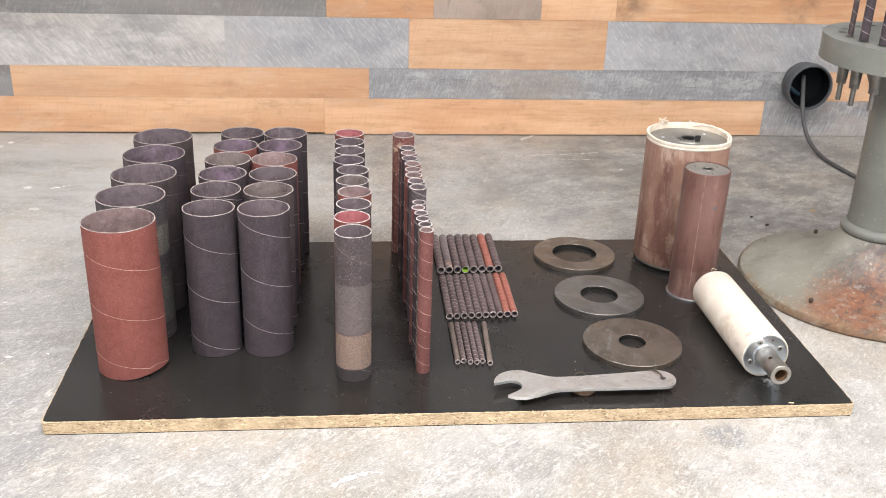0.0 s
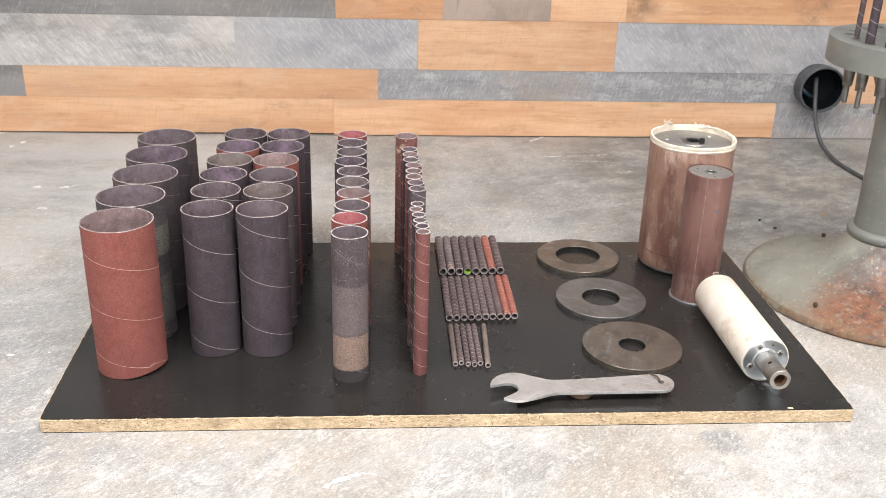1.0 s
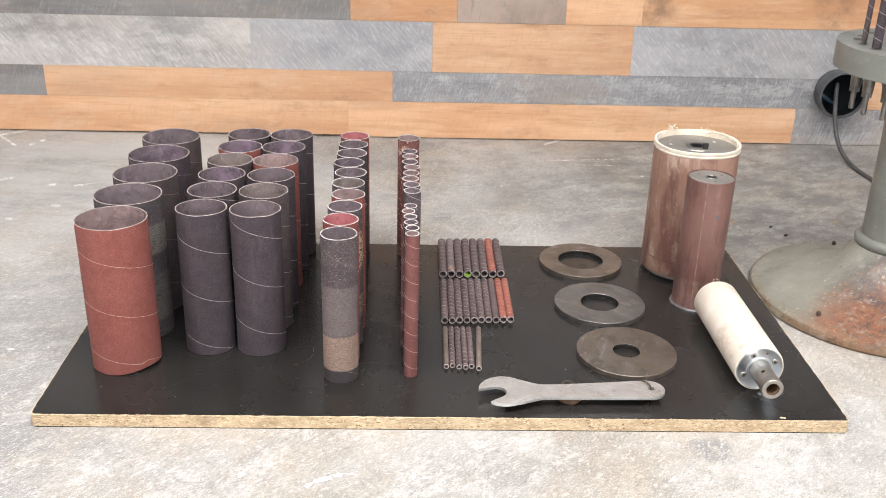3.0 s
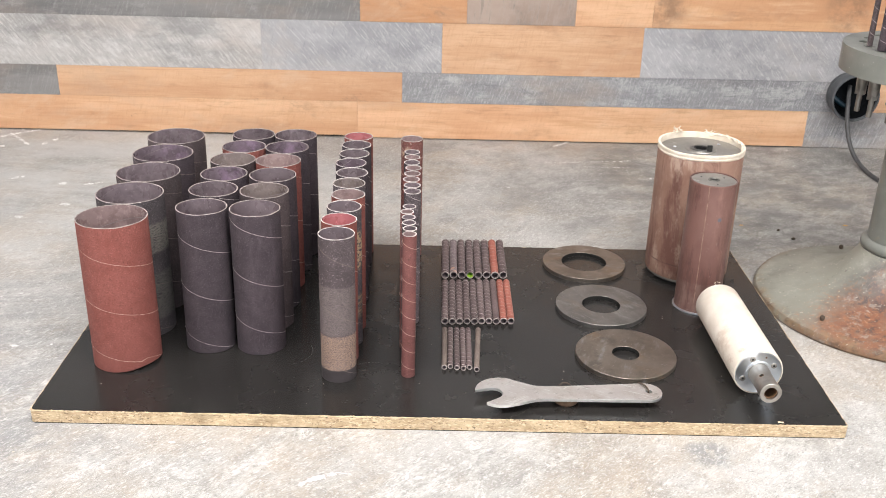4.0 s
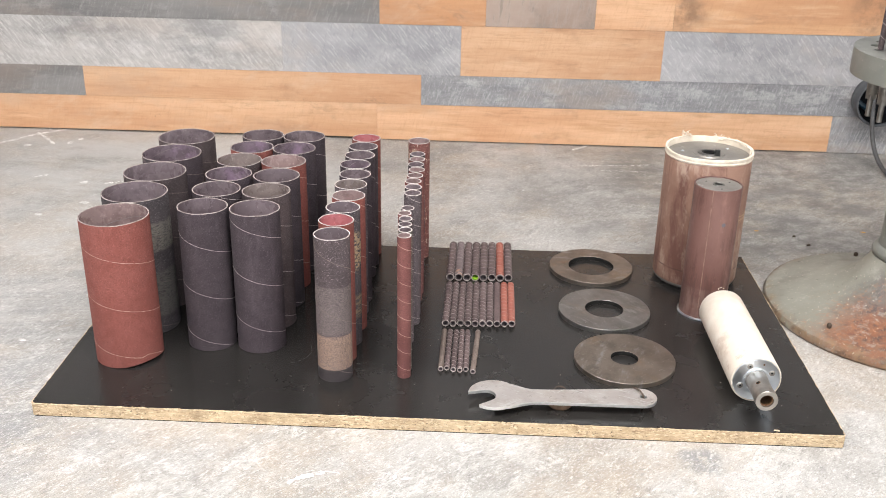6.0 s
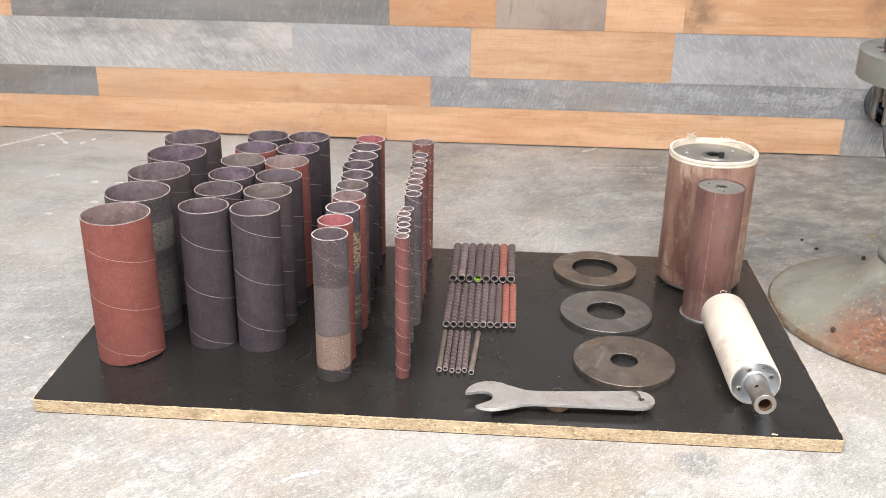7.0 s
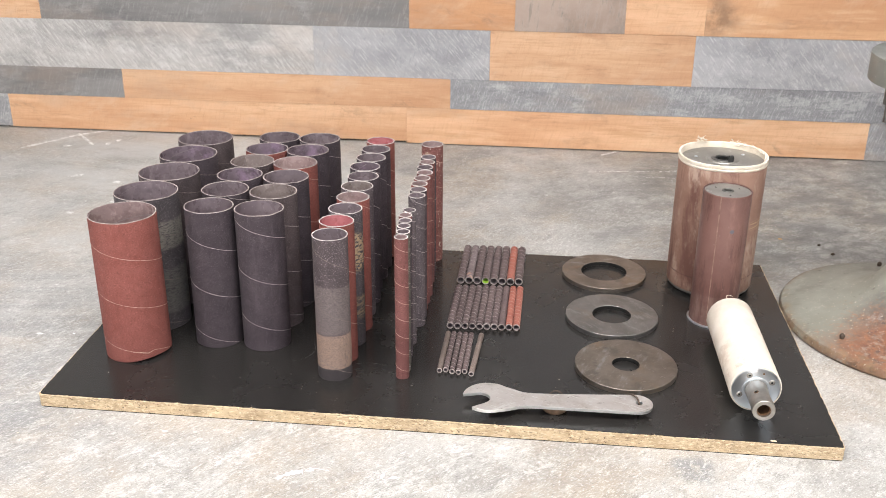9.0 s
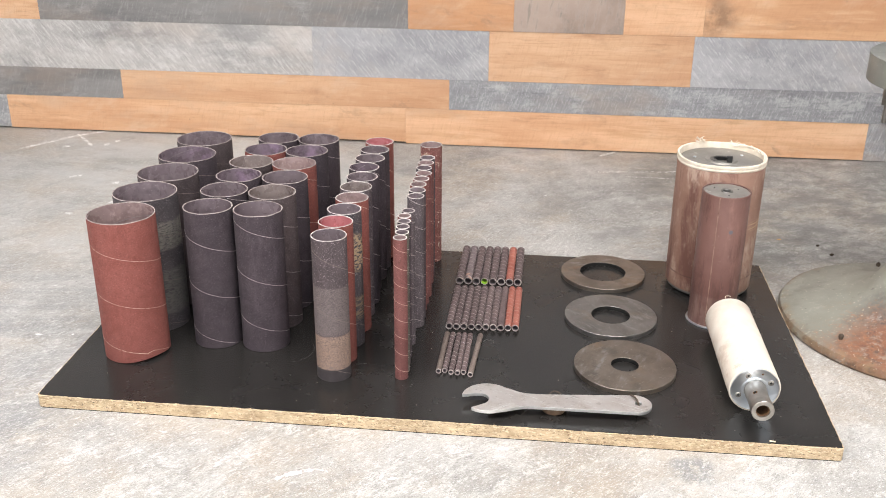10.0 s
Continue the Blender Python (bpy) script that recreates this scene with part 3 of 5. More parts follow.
M_DIFFUSER = bpy.data.materials.new("lamp_diffuser")
M_DIFFUSER.use_nodes = True
M_DIFFUSER.node_tree.nodes["Principled BSDF"].inputs["Emission Color"].default_value = (1, 0.97, 0.93, 1)
M_DIFFUSER.node_tree.nodes["Principled BSDF"].inputs["Emission Strength"].default_value = 3.0


# ---- mesh helpers ----
def part(name, bm, mat, parent=None, label="", at=None, sharp=35.0, smooth=True):
    """Links a bmesh as one mesh object, under a parent if one is given."""
    bmesh.ops.recalc_face_normals(bm, faces=bm.faces)
    me = bpy.data.meshes.new(name)
    bm.to_mesh(me)
    bm.free()
    me.materials.append(mat)
    if smooth:
        me.shade_smooth()
        me.set_sharp_from_angle(angle=radians(sharp))
    ob = new(name, me)
    if parent:
        ob.parent = parent
    if at is not None:
        ob.matrix_basis = at
    if label:
        ob["label"] = label
    return ob


def thing(name, m, label, category, group=""):
    ob = new(name)
    ob.empty_display_size = 0.02
    ob.matrix_basis = m
    return tagged(ob, label, category, group)


def lathe(profile, seg=48, closed=True, warp=None, bm=None):
    """Turns (radius, height) points round z. closed: the profile's last point joins its first."""
    bm = bm or bmesh.new()
    rings = []
    for r, z in profile:
        if r < 1e-6:
            rings.append([bm.verts.new((0, 0, z))])
            continue
        ring = []
        for k in range(seg):
            a = 2 * math.pi * k / seg
            p = Vector((r * math.cos(a), r * math.sin(a), z))
            ring.append(bm.verts.new(warp(p, a) if warp else p))
        rings.append(ring)
    pairs = list(zip(rings, rings[1:]))
    if closed:
        pairs.append((rings[-1], rings[0]))
    for a, b in pairs:
        for k in range(seg):
            j = (k + 1) % seg
            if len(a) == 1 and len(b) == 1:
                break
            if len(a) == 1:
                bm.faces.new((a[0], b[k], b[j]))
            elif len(b) == 1:
                bm.faces.new((a[k], a[j], b[0]))
            else:
                bm.faces.new((a[k], a[j], b[j], b[k]))
    return bm


def box(x0, x1, y0, y1, z0, z1, bevel=0.0, seg=2):
    bm = bmesh.new()
    bmesh.ops.create_cube(bm, size=1.0)
    for v in bm.verts:
        v.co = ((x0 + x1) / 2 + v.co.x * (x1 - x0), (y0 + y1) / 2 + v.co.y * (y1 - y0), (z0 + z1) / 2 + v.co.z * (z1 - z0))
    if bevel:
        bmesh.ops.bevel(bm, geom=bm.edges[:], offset=bevel, segments=seg, affect="EDGES", profile=0.6)
    return bm


def plate(loops, z0, z1):
    """A flat plate with holes: loops of (x, y), the first the outline, extruded from z0 to z1."""
    from mathutils.geometry import tessellate_polygon
    bm = bmesh.new()
    flat = [Vector((x, y, 0)) for loop in loops for x, y in loop]
    low = [bm.verts.new((p.x, p.y, z0)) for p in flat]
    high = [bm.verts.new((p.x, p.y, z1)) for p in flat]
    for tri in tessellate_polygon([[Vector((x, y, 0)) for x, y in loop] for loop in loops]):
        bm.faces.new([low[i] for i in tri])
        bm.faces.new([high[i] for i in tri])
    start = 0
    for loop in loops:
        n = len(loop)
        for k in range(n):
            a, b = start + k, start + (k + 1) % n
            bm.faces.new((low[a], low[b], high[b], high[a]))
        start += n
    return bm


def circle(cx, cy, r, n=32, a0=0.0):
    return [(cx + r * math.cos(a0 + 2 * math.pi * k / n), cy + r * math.sin(a0 + 2 * math.pi * k / n)) for k in range(n)]


def hose(points, radius, seg=10, steps=8, taper=None):
    """A round tube along a smooth line through the points."""
    pts = [Vector(p) for p in points]
    line = []
    for i in range(len(pts) - 1):
        p0, p1, p2, p3 = pts[max(i - 1, 0)], pts[i], pts[i + 1], pts[min(i + 2, len(pts) - 1)]
        for k in range(steps):
            t = k / steps
            line.append(0.5 * ((2 * p1) + (p2 - p0) * t + (2 * p0 - 5 * p1 + 4 * p2 - p3) * t * t + (3 * p1 - p0 - 3 * p2 + p3) * t ** 3))
    line.append(pts[-1])
    bm = bmesh.new()
    rings, side = [], None
    for i, p in enumerate(line):
        d = (line[min(i + 1, len(line) - 1)] - line[max(i - 1, 0)]).normalized()
        side = (side - d * side.dot(d)).normalized() if side else d.orthogonal().normalized()
        up = d.cross(side)
        r = radius * (taper(i / (len(line) - 1)) if taper else 1)
        rings.append([bm.verts.new(p + side * (r * math.cos(2 * math.pi * k / seg)) + up * (r * math.sin(2 * math.pi * k / seg))) for k in range(seg)])
    for a, b in zip(rings, rings[1:]):
        for k in range(seg):
            j = (k + 1) % seg
            bm.faces.new((a[k], a[j], b[j], b[k]))
    bm.faces.new(rings[0])
    bm.faces.new(rings[-1][::-1])
    return bm


def helix(r, h, pitch, phase, width, proud=0.0003, warp=None, per_turn=28, front=None):
    """The joint line that winds down the outside of a rolled sleeve."""
    bm = bmesh.new()
    lo, hi = -pitch, h + pitch
    if front is not None:
        phase = -math.pi / 2 - (hi - front) * 2 * math.pi / pitch
    n = int((hi - lo) / pitch * per_turn)
    prev = None
    for k in range(n + 1):
        a = phase + 2 * math.pi * k / per_turn
        z = hi - pitch * k / per_turn
        za, zb = z + width / 2, z - width / 2
        if za > h - 0.0004 or zb < 0.0004:
            prev = None
            continue
        row = []
        for rr, zz in ((r - 0.0002, za), (r + proud, za - width * 0.2), (r + proud, zb + width * 0.2), (r - 0.0002, zb)):
            p = Vector((rr * math.cos(a), rr * math.sin(a), zz))
            row.append(bm.verts.new(warp(p, a) if warp else p))
        if prev:
            for i in range(3):
                bm.faces.new((prev[i], row[i], row[i + 1], prev[i + 1]))
        prev = row
    return bm


# ---- structure ----
WALL_Y, FZ = 2.455, -0.006
RX0, RX1, RY0 = -3.2, 3.4, -2.6


def floor_z(x, y):
    """The slab is flat up to the back of the board and rises a little towards the plank wall."""
    return FZ + max(0.0, y - 1.72) * 0.0082 * (1 + 0.5 * max(0.0, 0.3 - x))


def slab():
    bm = bmesh.new()
    xs = [RX0 + (RX1 - RX0) * k / 44 for k in range(45)]
    ys = [RY0, 0.5, 1.72] + [1.72 + (WALL_Y + 0.3 - 1.72) * k / 8 for k in range(1, 9)]
    top = [[bm.verts.new((x, y, floor_z(x, y))) for x in xs] for y in ys]
    low = [[bm.verts.new((x, y, -0.1)) for x in xs] for y in ys]
    for j in range(len(ys) - 1):
        for i in range(len(xs) - 1):
            for g in (top, low):
                bm.faces.new((g[j][i], g[j][i + 1], g[j + 1][i + 1], g[j + 1][i]))
    rim = [(j, 0) for j in range(len(ys))] + [(len(ys) - 1, i) for i in range(1, len(xs))] + [(j, len(xs) - 1) for j in range(len(ys) - 2, -1, -1)] + [(0, i) for i in range(len(xs) - 2, 0, -1)]
    for (a, b), (c, d) in zip(rim, rim[1:] + rim[:1]):
        bm.faces.new((top[a][b], top[c][d], low[c][d], low[a][b]))
    return bm


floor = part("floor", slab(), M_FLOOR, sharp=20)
tagged(floor, "worn pale grey concrete floor with white scuffs", "floor", kind="structure")
ceiling = part("ceiling", box(RX0, RX1, RY0, WALL_Y + 0.3, CEIL, CEIL + 0.1), M_CEILING, smooth=False)
tagged(ceiling, "plain white ceiling", "ceiling", kind="structure")
for wname, dims in (("wall_west", (RX0 - 0.1, RX0, RY0, WALL_Y + 0.3, FZ, CEIL)), ("wall_east", (RX1, RX1 + 0.1, RY0, WALL_Y + 0.3, FZ, CEIL))):
    tagged(part(wname, box(*dims), M_PLASTER, smooth=False), "plain off-white plaster wall", "wall", kind="structure")
wx0, wx1, wz0, wz1 = WIN_X - WIN_W / 2, WIN_X + WIN_W / 2, WIN_Z - WIN_H / 2, WIN_Z + WIN_H / 2
south = part("wall_south", plate([[(RX0, FZ), (RX1, FZ), (RX1, CEIL), (RX0, CEIL)], [(wx0, wz0), (wx0, wz1), (wx1, wz1), (wx1, wz0)]], 0.0, 0.1), M_PLASTER, at=pose(0, RY0, 0, 90, 0, 0), smooth=False)
tagged(south, "plain off-white plaster wall with a window opening", "wall", kind="structure")
win = part("window_1", plate([[(wx0 + 0.002, wz0 + 0.002), (wx1 - 0.002, wz0 + 0.002), (wx1 - 0.002, wz1 - 0.002), (wx0 + 0.002, wz1 - 0.002)], [(wx0 + 0.05, wz0 + 0.05), (wx0 + 0.05, wz1 - 0.05), (wx1 - 0.05, wz1 - 0.05), (wx1 - 0.05, wz0 + 0.05)]], 0.03, 0.07), M_LIGHTFRAME, at=pose(0, RY0, 0, 90, 0, 0), smooth=False)
tagged(win, "white window frame in the plaster wall", "window", kind="structure")
wall = part("wall_north", box(RX0, RX1, WALL_Y + 0.014, WALL_Y + 0.13, FZ, 0.447), M_DARKWALL, smooth=False)
tagged(wall, "wall clad in mixed grey and orange reclaimed planks", "wall", kind="structure")
tagged(part("wall_north_upper", box(RX0, RX1, WALL_Y + 0.004, WALL_Y + 0.13, 0.449, CEIL), M_GREYPLANK, smooth=False), "grey boarded upper part of the wall", "wall", kind="structure")

FOOT_GAP = (0.0100, 0.0078, 0.0036, 0.0016)
ROWS_Z = [(0.0035, 0.1019), (0.1021, 0.1824), (0.1826, 0.3134), (0.3136, 0.446)]
G, P, O, B, Q, K = M_GREYPLANK, M_PALEPLANK, M_ORANGEPLANK, M_BROWNPLANK, M_DEEPPLANK, M_KNOTPLANK
JOINTS = [
    [(-2.3, G), (-1.212, O), (-0.084, O), (1.122, G), (2.4, None)],
    [(-2.3, M_SMOKE), (-0.871, O), (0.034, G), (1.262, O), (1.9, G), (2.4, None)],
    [(-2.3, P), (-0.332, M_MOTTLED), (0.137, O), (0.660, M_MOTTLED), (2.4, None)],
    [(-2.3, O), (-1.079, M_SMOKE), (-0.075, Q), (0.199, B), (0.479, O), (0.678, K), (2.4, None)],
]
rng = random.Random(4)
for (z0, z1), row in zip(ROWS_Z, JOINTS):
    for (x0, pm), (x1, _) in zip(row, row[1:]):
        proud = rng.uniform(0.0, 0.003)
        if z1 < 0.11:
            z0 = FOOT_GAP[row.index((x0, pm))]
        cx, cz = (x0 + x1) / 2, (z0 + z1) / 2
        hx, hz = (x1 - x0) / 2 - 0.0001, (z1 - z0) / 2
        part("plank", box(-hx, hx, -proud, 0.0135, -hz, hz, 0.0004, 1), pm, wall, at=pose(cx, WALL_Y, cz), smooth=False)

for lx, ly, lsx, lsy, lw in LAMPS:
    lamp = thing("ceiling_light", pose(lx, ly, CEIL), "white square ceiling panel light, switched on", "ceiling light", "ceiling lights")
    fr = plate([[(-lsx / 2 - 0.03, -lsy / 2 - 0.03), (lsx / 2 + 0.03, -lsy / 2 - 0.03), (lsx / 2 + 0.03, lsy / 2 + 0.03), (-lsx / 2 - 0.03, lsy / 2 + 0.03)],
                [(-lsx / 2, -lsy / 2), (-lsx / 2, lsy / 2), (lsx / 2, lsy / 2), (lsx / 2, -lsy / 2)]], -0.045, 0.0)
    part("frame", fr, M_LIGHTFRAME, lamp, smooth=False)
    part("diffuser", box(-lsx / 2 + 0.002, lsx / 2 - 0.002, -lsy / 2 + 0.002, lsy / 2 - 0.002, -0.03, -0.01), M_DIFFUSER, lamp, smooth=False)

# ---- the board ----
BX0, BX1, BY0, BY1, BT = -0.449, 0.718, 1.0925, 1.704, 0.016
board = thing("display_board", pose(0, 0, 0), "black laminated chipboard panel lying on the concrete floor", "board")


SKEW = 0.0055    # the front edge runs slightly towards the camera


def outline(inset, r_left, r_right):
    """The board seen from above, its two front corners worn round."""
    x0, x1, y1 = BX0 + inset, BX1 - inset, BY1 - inset
    out = [(x1, y1), (x0, y1)]
    for cx, cy, r, a0 in ((x0 + r_left, BY0 + inset + r_left, r_left, 180), (x1 - r_right, BY0 + inset - SKEW + r_right, r_right, 270)):
        out += [(cx + r * math.cos(radians(a0 + 15 * k)), cy + r * math.sin(radians(a0 + 15 * k))) for k in range(7)]
    return out


def ragged(loop, step, amount, seed):
    """A closed outline, anticlockwise, whose edges are chipped unevenly inwards."""
    rg = random.Random(seed)
    out, run = [], 0.0
    for (ax, ay), (bx, by) in zip(loop, loop[1:] + loop[:1]):
        ln = math.hypot(bx - ax, by - ay)
        n = max(1, int(ln / step))
        nx, ny = -(by - ay) / ln, (bx - ax) / ln
        for k in range(n):
            t = k / n
            run = 0.75 * run + 0.25 * rg.random() ** 3 * 3.0
            deep = amount * (run + (1.8 if rg.random() < 0.02 else 0.0) + 0.3 * rg.random())
            out.append((ax + (bx - ax) * t + nx * deep, ay + (by - ay) * t + ny * deep))
    return out


part("core", plate([outline(0.0, 0.006, 0.004)], FZ + 0.0016, BT - 0.0008), M_CHIPBOARD, board, "raw straw-coloured chipboard core", smooth=False)
part("bottom_laminate", plate([outline(0.0006, 0.006, 0.004)], FZ, FZ + 0.0016), M_LAMINATE, board, smooth=False)
part("top_laminate", plate([ragged(outline(0.0004, 0.008, 0.004), 0.0016, 0.0011, 3)], BT - 0.0008, BT), M_LAMINATE, board, "black satin laminate with chipped edges", smooth=False)
rng = random.Random(31)
bm = bmesh.new()
for k in range(420):
    u = rng.random() ** (1.7 if k % 3 else 1.0)
    x, y = BX0 + 0.004 + u * (BX1 - BX0 - 0.008), BY0 - SKEW * u
    if k % 14 == 0:
        x, y = rng.choice((BX0, BX1)), rng.uniform(BY0, BY1 - 0.01)
    sz = rng.uniform(0.0004, 0.0010) * (1.8 if rng.random() < 0.08 else 1.0)
    m = Matrix.Translation((x, y, BT - 0.0008 - rng.random() ** 2 * 0.0012)) @ Matrix.Rotation(rng.uniform(-0.5, 0.5), 4, "Y") @ Matrix.Diagonal((rng.uniform(1.0, 2.4), 0.8, 0.7, 1))
    bmesh.ops.create_icosphere(bm, subdivisions=1, radius=sz, matrix=m)
tagged(part("torn_chips", bm, M_CHIP, board, smooth=False), "pale splinters along the broken upper edge", kind="stuff")
chip = box(-0.0042, 0.0042, -0.0014, 0.0014, 0.0, 0.0014, 0.0006, 1)
tagged(part("wood_chip", chip, M_CHIP, at=pose(0.622, 1.0925, BT, 0, 0, -8), smooth=False), "pale loose wood chip lying at the board's edge", "wood chip")


# ---- sanding sleeves standing on the board ----
H_SLEEVE = 0.2335


def sleeve(x, y, r, outer, inner, pitch, group, label, seam=M_SEAMGREY, h=H_SLEEVE, seed=0, thick=0.0012, width=0.0011, torn=0.0, lean=(0, 0), front=None, flat=1.0, rim=M_RIM):
    rg = random.Random(seed)
    oval, turn0 = rg.uniform(-0.003, 0.003), rg.uniform(0, math.pi)
    seg = 64 if r > 0.03 else (48 if r > 0.018 else 32)
    edge = [rg.uniform(-1, 1) for _ in range(8)]

    def warp(p, a):
        s = 1 + oval * math.cos(2 * (a + turn0))
        q = Vector((p.x * s, p.y * s * flat, p.z))
        q.z += 0.0005 * sum(e * math.sin((i + 1) * a + e * 5) for i, e in enumerate(edge)) * 0.4 * (p.z > h - 0.002) * min(1.0, r / 0.045)
        if torn and p.z < 0.012:
            bite = max(0.0, math.cos(a + 0.55)) ** 3
            q.z += torn * bite
            q.x -= torn * 0.2 * bite
        return q

    ob = thing("sanding_sleeve", pose(x, y, BT, lean[0], lean[1], 0), label, "sanding sleeve", group)
    mid = r - thick * 0.45
    c = 0.0003
    body = [(mid, 0.0), (r - c, 0.0), (r, c), (r, 0.011), (r, 0.04), (r, h - 0.003), (r, h - c), (r - c, h), (mid, h)]
    part("abrasive_skin", lathe(body, seg, True, warp), outer, ob)
    part("liner", lathe([(r - thick, 0.0), (mid - 0.00005, 0.0), (mid - 0.00005, h - 0.0003), (r - thick, h - 0.0003)], seg, True, warp), inner, ob)
    part("rim", lathe([(r - thick - 0.0001, h - 0.0004), (r + 0.00008, h - 0.0004), (r + 0.00008, h + 0.0003), (r - thick - 0.0001, h + 0.0003)], seg, True, warp), rim, ob, "pale raw paper edge")
    part("seam", helix(r, h, pitch, rg.uniform(0, 6.28), width, warp=warp, front=front), seam, ob, "thin pale spiral joint line")
    part("liner_seam", helix(r - thick, h - 0.001, pitch, rg.uniform(0, 6.28), width * 0.8, -0.0001, warp=warp), M_SEAMIN, ob)
    return ob


GA, GB, GD, GE = "wide sanding sleeves", "medium sanding sleeves", "narrow sanding sleeves", "slim sanding sleeves"
A_ROW = [(-0.3515, 1.2440, M_RED, M_INROSE, M_SEAMRED, "wide brick-red sanding sleeve with a torn bottom edge"),
         (-0.356, 1.350, M_SCUFFED, M_INGREY, M_SEAMDIM, "wide charcoal sanding sleeve with worn grey bands"),
         (-0.354, 1.449, M_BROWNGRIT, M_INGREY, M_SEAMDIM, "wide dark brown-grey sanding sleeve, worn matt"),
         (-0.355, 1.549, M_GRIT, M_INPURPLE, M_SEAMDIM, "wide charcoal sanding sleeve with a purplish lining"),
         (-0.356, 1.648, M_BROWNGRIT, M_INGREY, M_SEAMDIM, "wide dark grey sanding sleeve, lightly used")]
for i, (x, y, mo, mi, ms, lb) in enumerate(A_ROW):
    sleeve(x, y, 0.0515, mo, mi, 0.0795, GA, lb, ms, seed=10 + i, torn=0.0055 if i == 0 else 0.0, rim=M_RIMDULL, lean=(-0.6, -0.37) if i == 0 else (0, 0), h=0.2355 if i == 0 else H_SLEEVE, width=0.0012, front=0.1815 if i == 0 else None, flat=0.955)

B_ROW = [(-0.233, 1.2950, M_GRIT, M_INVIOLET), (-0.231, 1.375, M_GRIT, M_INGREY), (-0.229, 1.449, M_GRIT, M_INPURPLE), (-0.228, 1.5225, M_BROWNGRIT, M_INTAN), (-0.222, 1.596, M_RED, M_INPURPLE), (-0.217, 1.670, M_GRIT, M_INGREY),
         (-0.152, 1.2930, M_GRIT, M_INGREY), (-0.150, 1.373, M_BROWNGRIT, M_INTAN), (-0.148, 1.4475, M_GRIT, M_INGREY), (-0.150, 1.522, M_RED, M_INROSE), (-0.145, 1.596, M_GRIT, M_INPURPLE), (-0.139, 1.670, M_GRIT, M_INGREY)]
for i, (x, y, mo, mi) in enumerate(B_ROW):
    red = mo is M_RED
    sleeve(x, y, 0.0385, mo, mi, 0.081, GB, "medium brick-red sanding sleeve standing on end" if red else "medium charcoal sanding sleeve with a pale spiral joint", M_SEAMRED if red else M_SEAMGREY, seed=40 + i, width=0.0011, front={0: 0.1795, 6: 0.2065}.get(i), flat=0.948, rim=M_RIMDULL, lean=(-0.6, 0) if i in (0, 6) else (0, 0))

D_ROW = [(-0.020, 1.204, M_WORN, M_INGREY, "narrow sanding sleeve worn into grey and tan bands"), (-0.021, 1.258, M_RED, M_INPINK, "narrow brick-red sanding sleeve with pink lining"),
         (-0.018, 1.311, M_TANWORN, M_INGREY, "narrow charcoal sanding sleeve with frayed tan patches"), (-0.016, 1.363, M_RED, M_INROSE, "narrow red sanding sleeve with dusty pink lining"),
         (-0.019, 1.415, M_SPECK, M_INTAN, "narrow speckled grey sanding sleeve"), (-0.018, 1.466, M_GRIT, M_INGREY, "narrow charcoal sanding sleeve standing on end"),
         (-0.024, 1.517, M_GRIT, M_INPURPLE, "narrow charcoal sanding sleeve with a nicked rim"), (-0.022, 1.568, M_GRIT, M_INGREY, "narrow charcoal sanding sleeve standing on end"),
         (-0.022, 1.619, M_GRIT, M_INGREY, "narrow charcoal sanding sleeve standing on end"), (-0.022, 1.670, M_RED, M_INPINK, "narrow brick-red sanding sleeve with pink lining")]
for i, (x, y, mo, mi, lb) in enumerate(D_ROW):
    sleeve(x, y, 0.0265, mo, mi, 0.088, GD, lb, M_SEAMRED if mo is M_RED else (M_SEAMDIM if i in (0, 2) else M_SEAMGREY), seed=70 + i, width=0.0012, flat=0.95)

sleeve(0.078, 1.662, 0.0202, M_FLECKED, M_INROSE, 0.05, GE, "maroon sanding sleeve flecked with pale dried glue", M_SEAMRED, seed=90)
E_ROW = [(0.080, 1.5835, M_GRIT), (0.081, 1.555, M_MAROON), (0.081, 1.526, M_GRIT), (0.084, 1.4975, M_DULLRED), (0.083, 1.468, M_MAROON), (0.082, 1.4395, M_RED), (0.084, 1.4112, M_GRIT), (0.085, 1.383, M_SPECK)]
for i, (x, y, mo) in enumerate(E_ROW):
    red = mo in (M_RED, M_MAROON, M_DULLRED)
    sleeve(x, y, 0.0138, mo, M_INROSE if red else M_INGREY, 0.042, GE, "slim reddish sanding sleeve standing on end" if red else "slim charcoal sanding sleeve standing on end", M_SEAMRED if red else M_SEAMGREY, seed=100 + i, thick=0.0014, width=0.0009)
H_ROW = [(0.082, 1.316, M_SPECK), (0.079, 1.294, M_MAROON), (0.082, 1.272, M_GRIT), (0.083, 1.250, M_GRIT), (0.085, 1.228, M_OLIVEGRIT), (0.085, 1.207, M_DULLRED)]
for i, (x, y, mo) in enumerate(H_ROW):
    red = mo in (M_RED, M_MAROON, M_DULLRED)
    sleeve(x, y, 0.0103, mo, M_INROSE if red else M_INGREY, 0.0285, GE, "thin brick-red sanding sleeve standing on end" if red else "thin charcoal sanding sleeve standing on end", M_SEAMRED if red else M_SEAMGREY, seed=120 + i, thick=0.0013, width=0.0010)


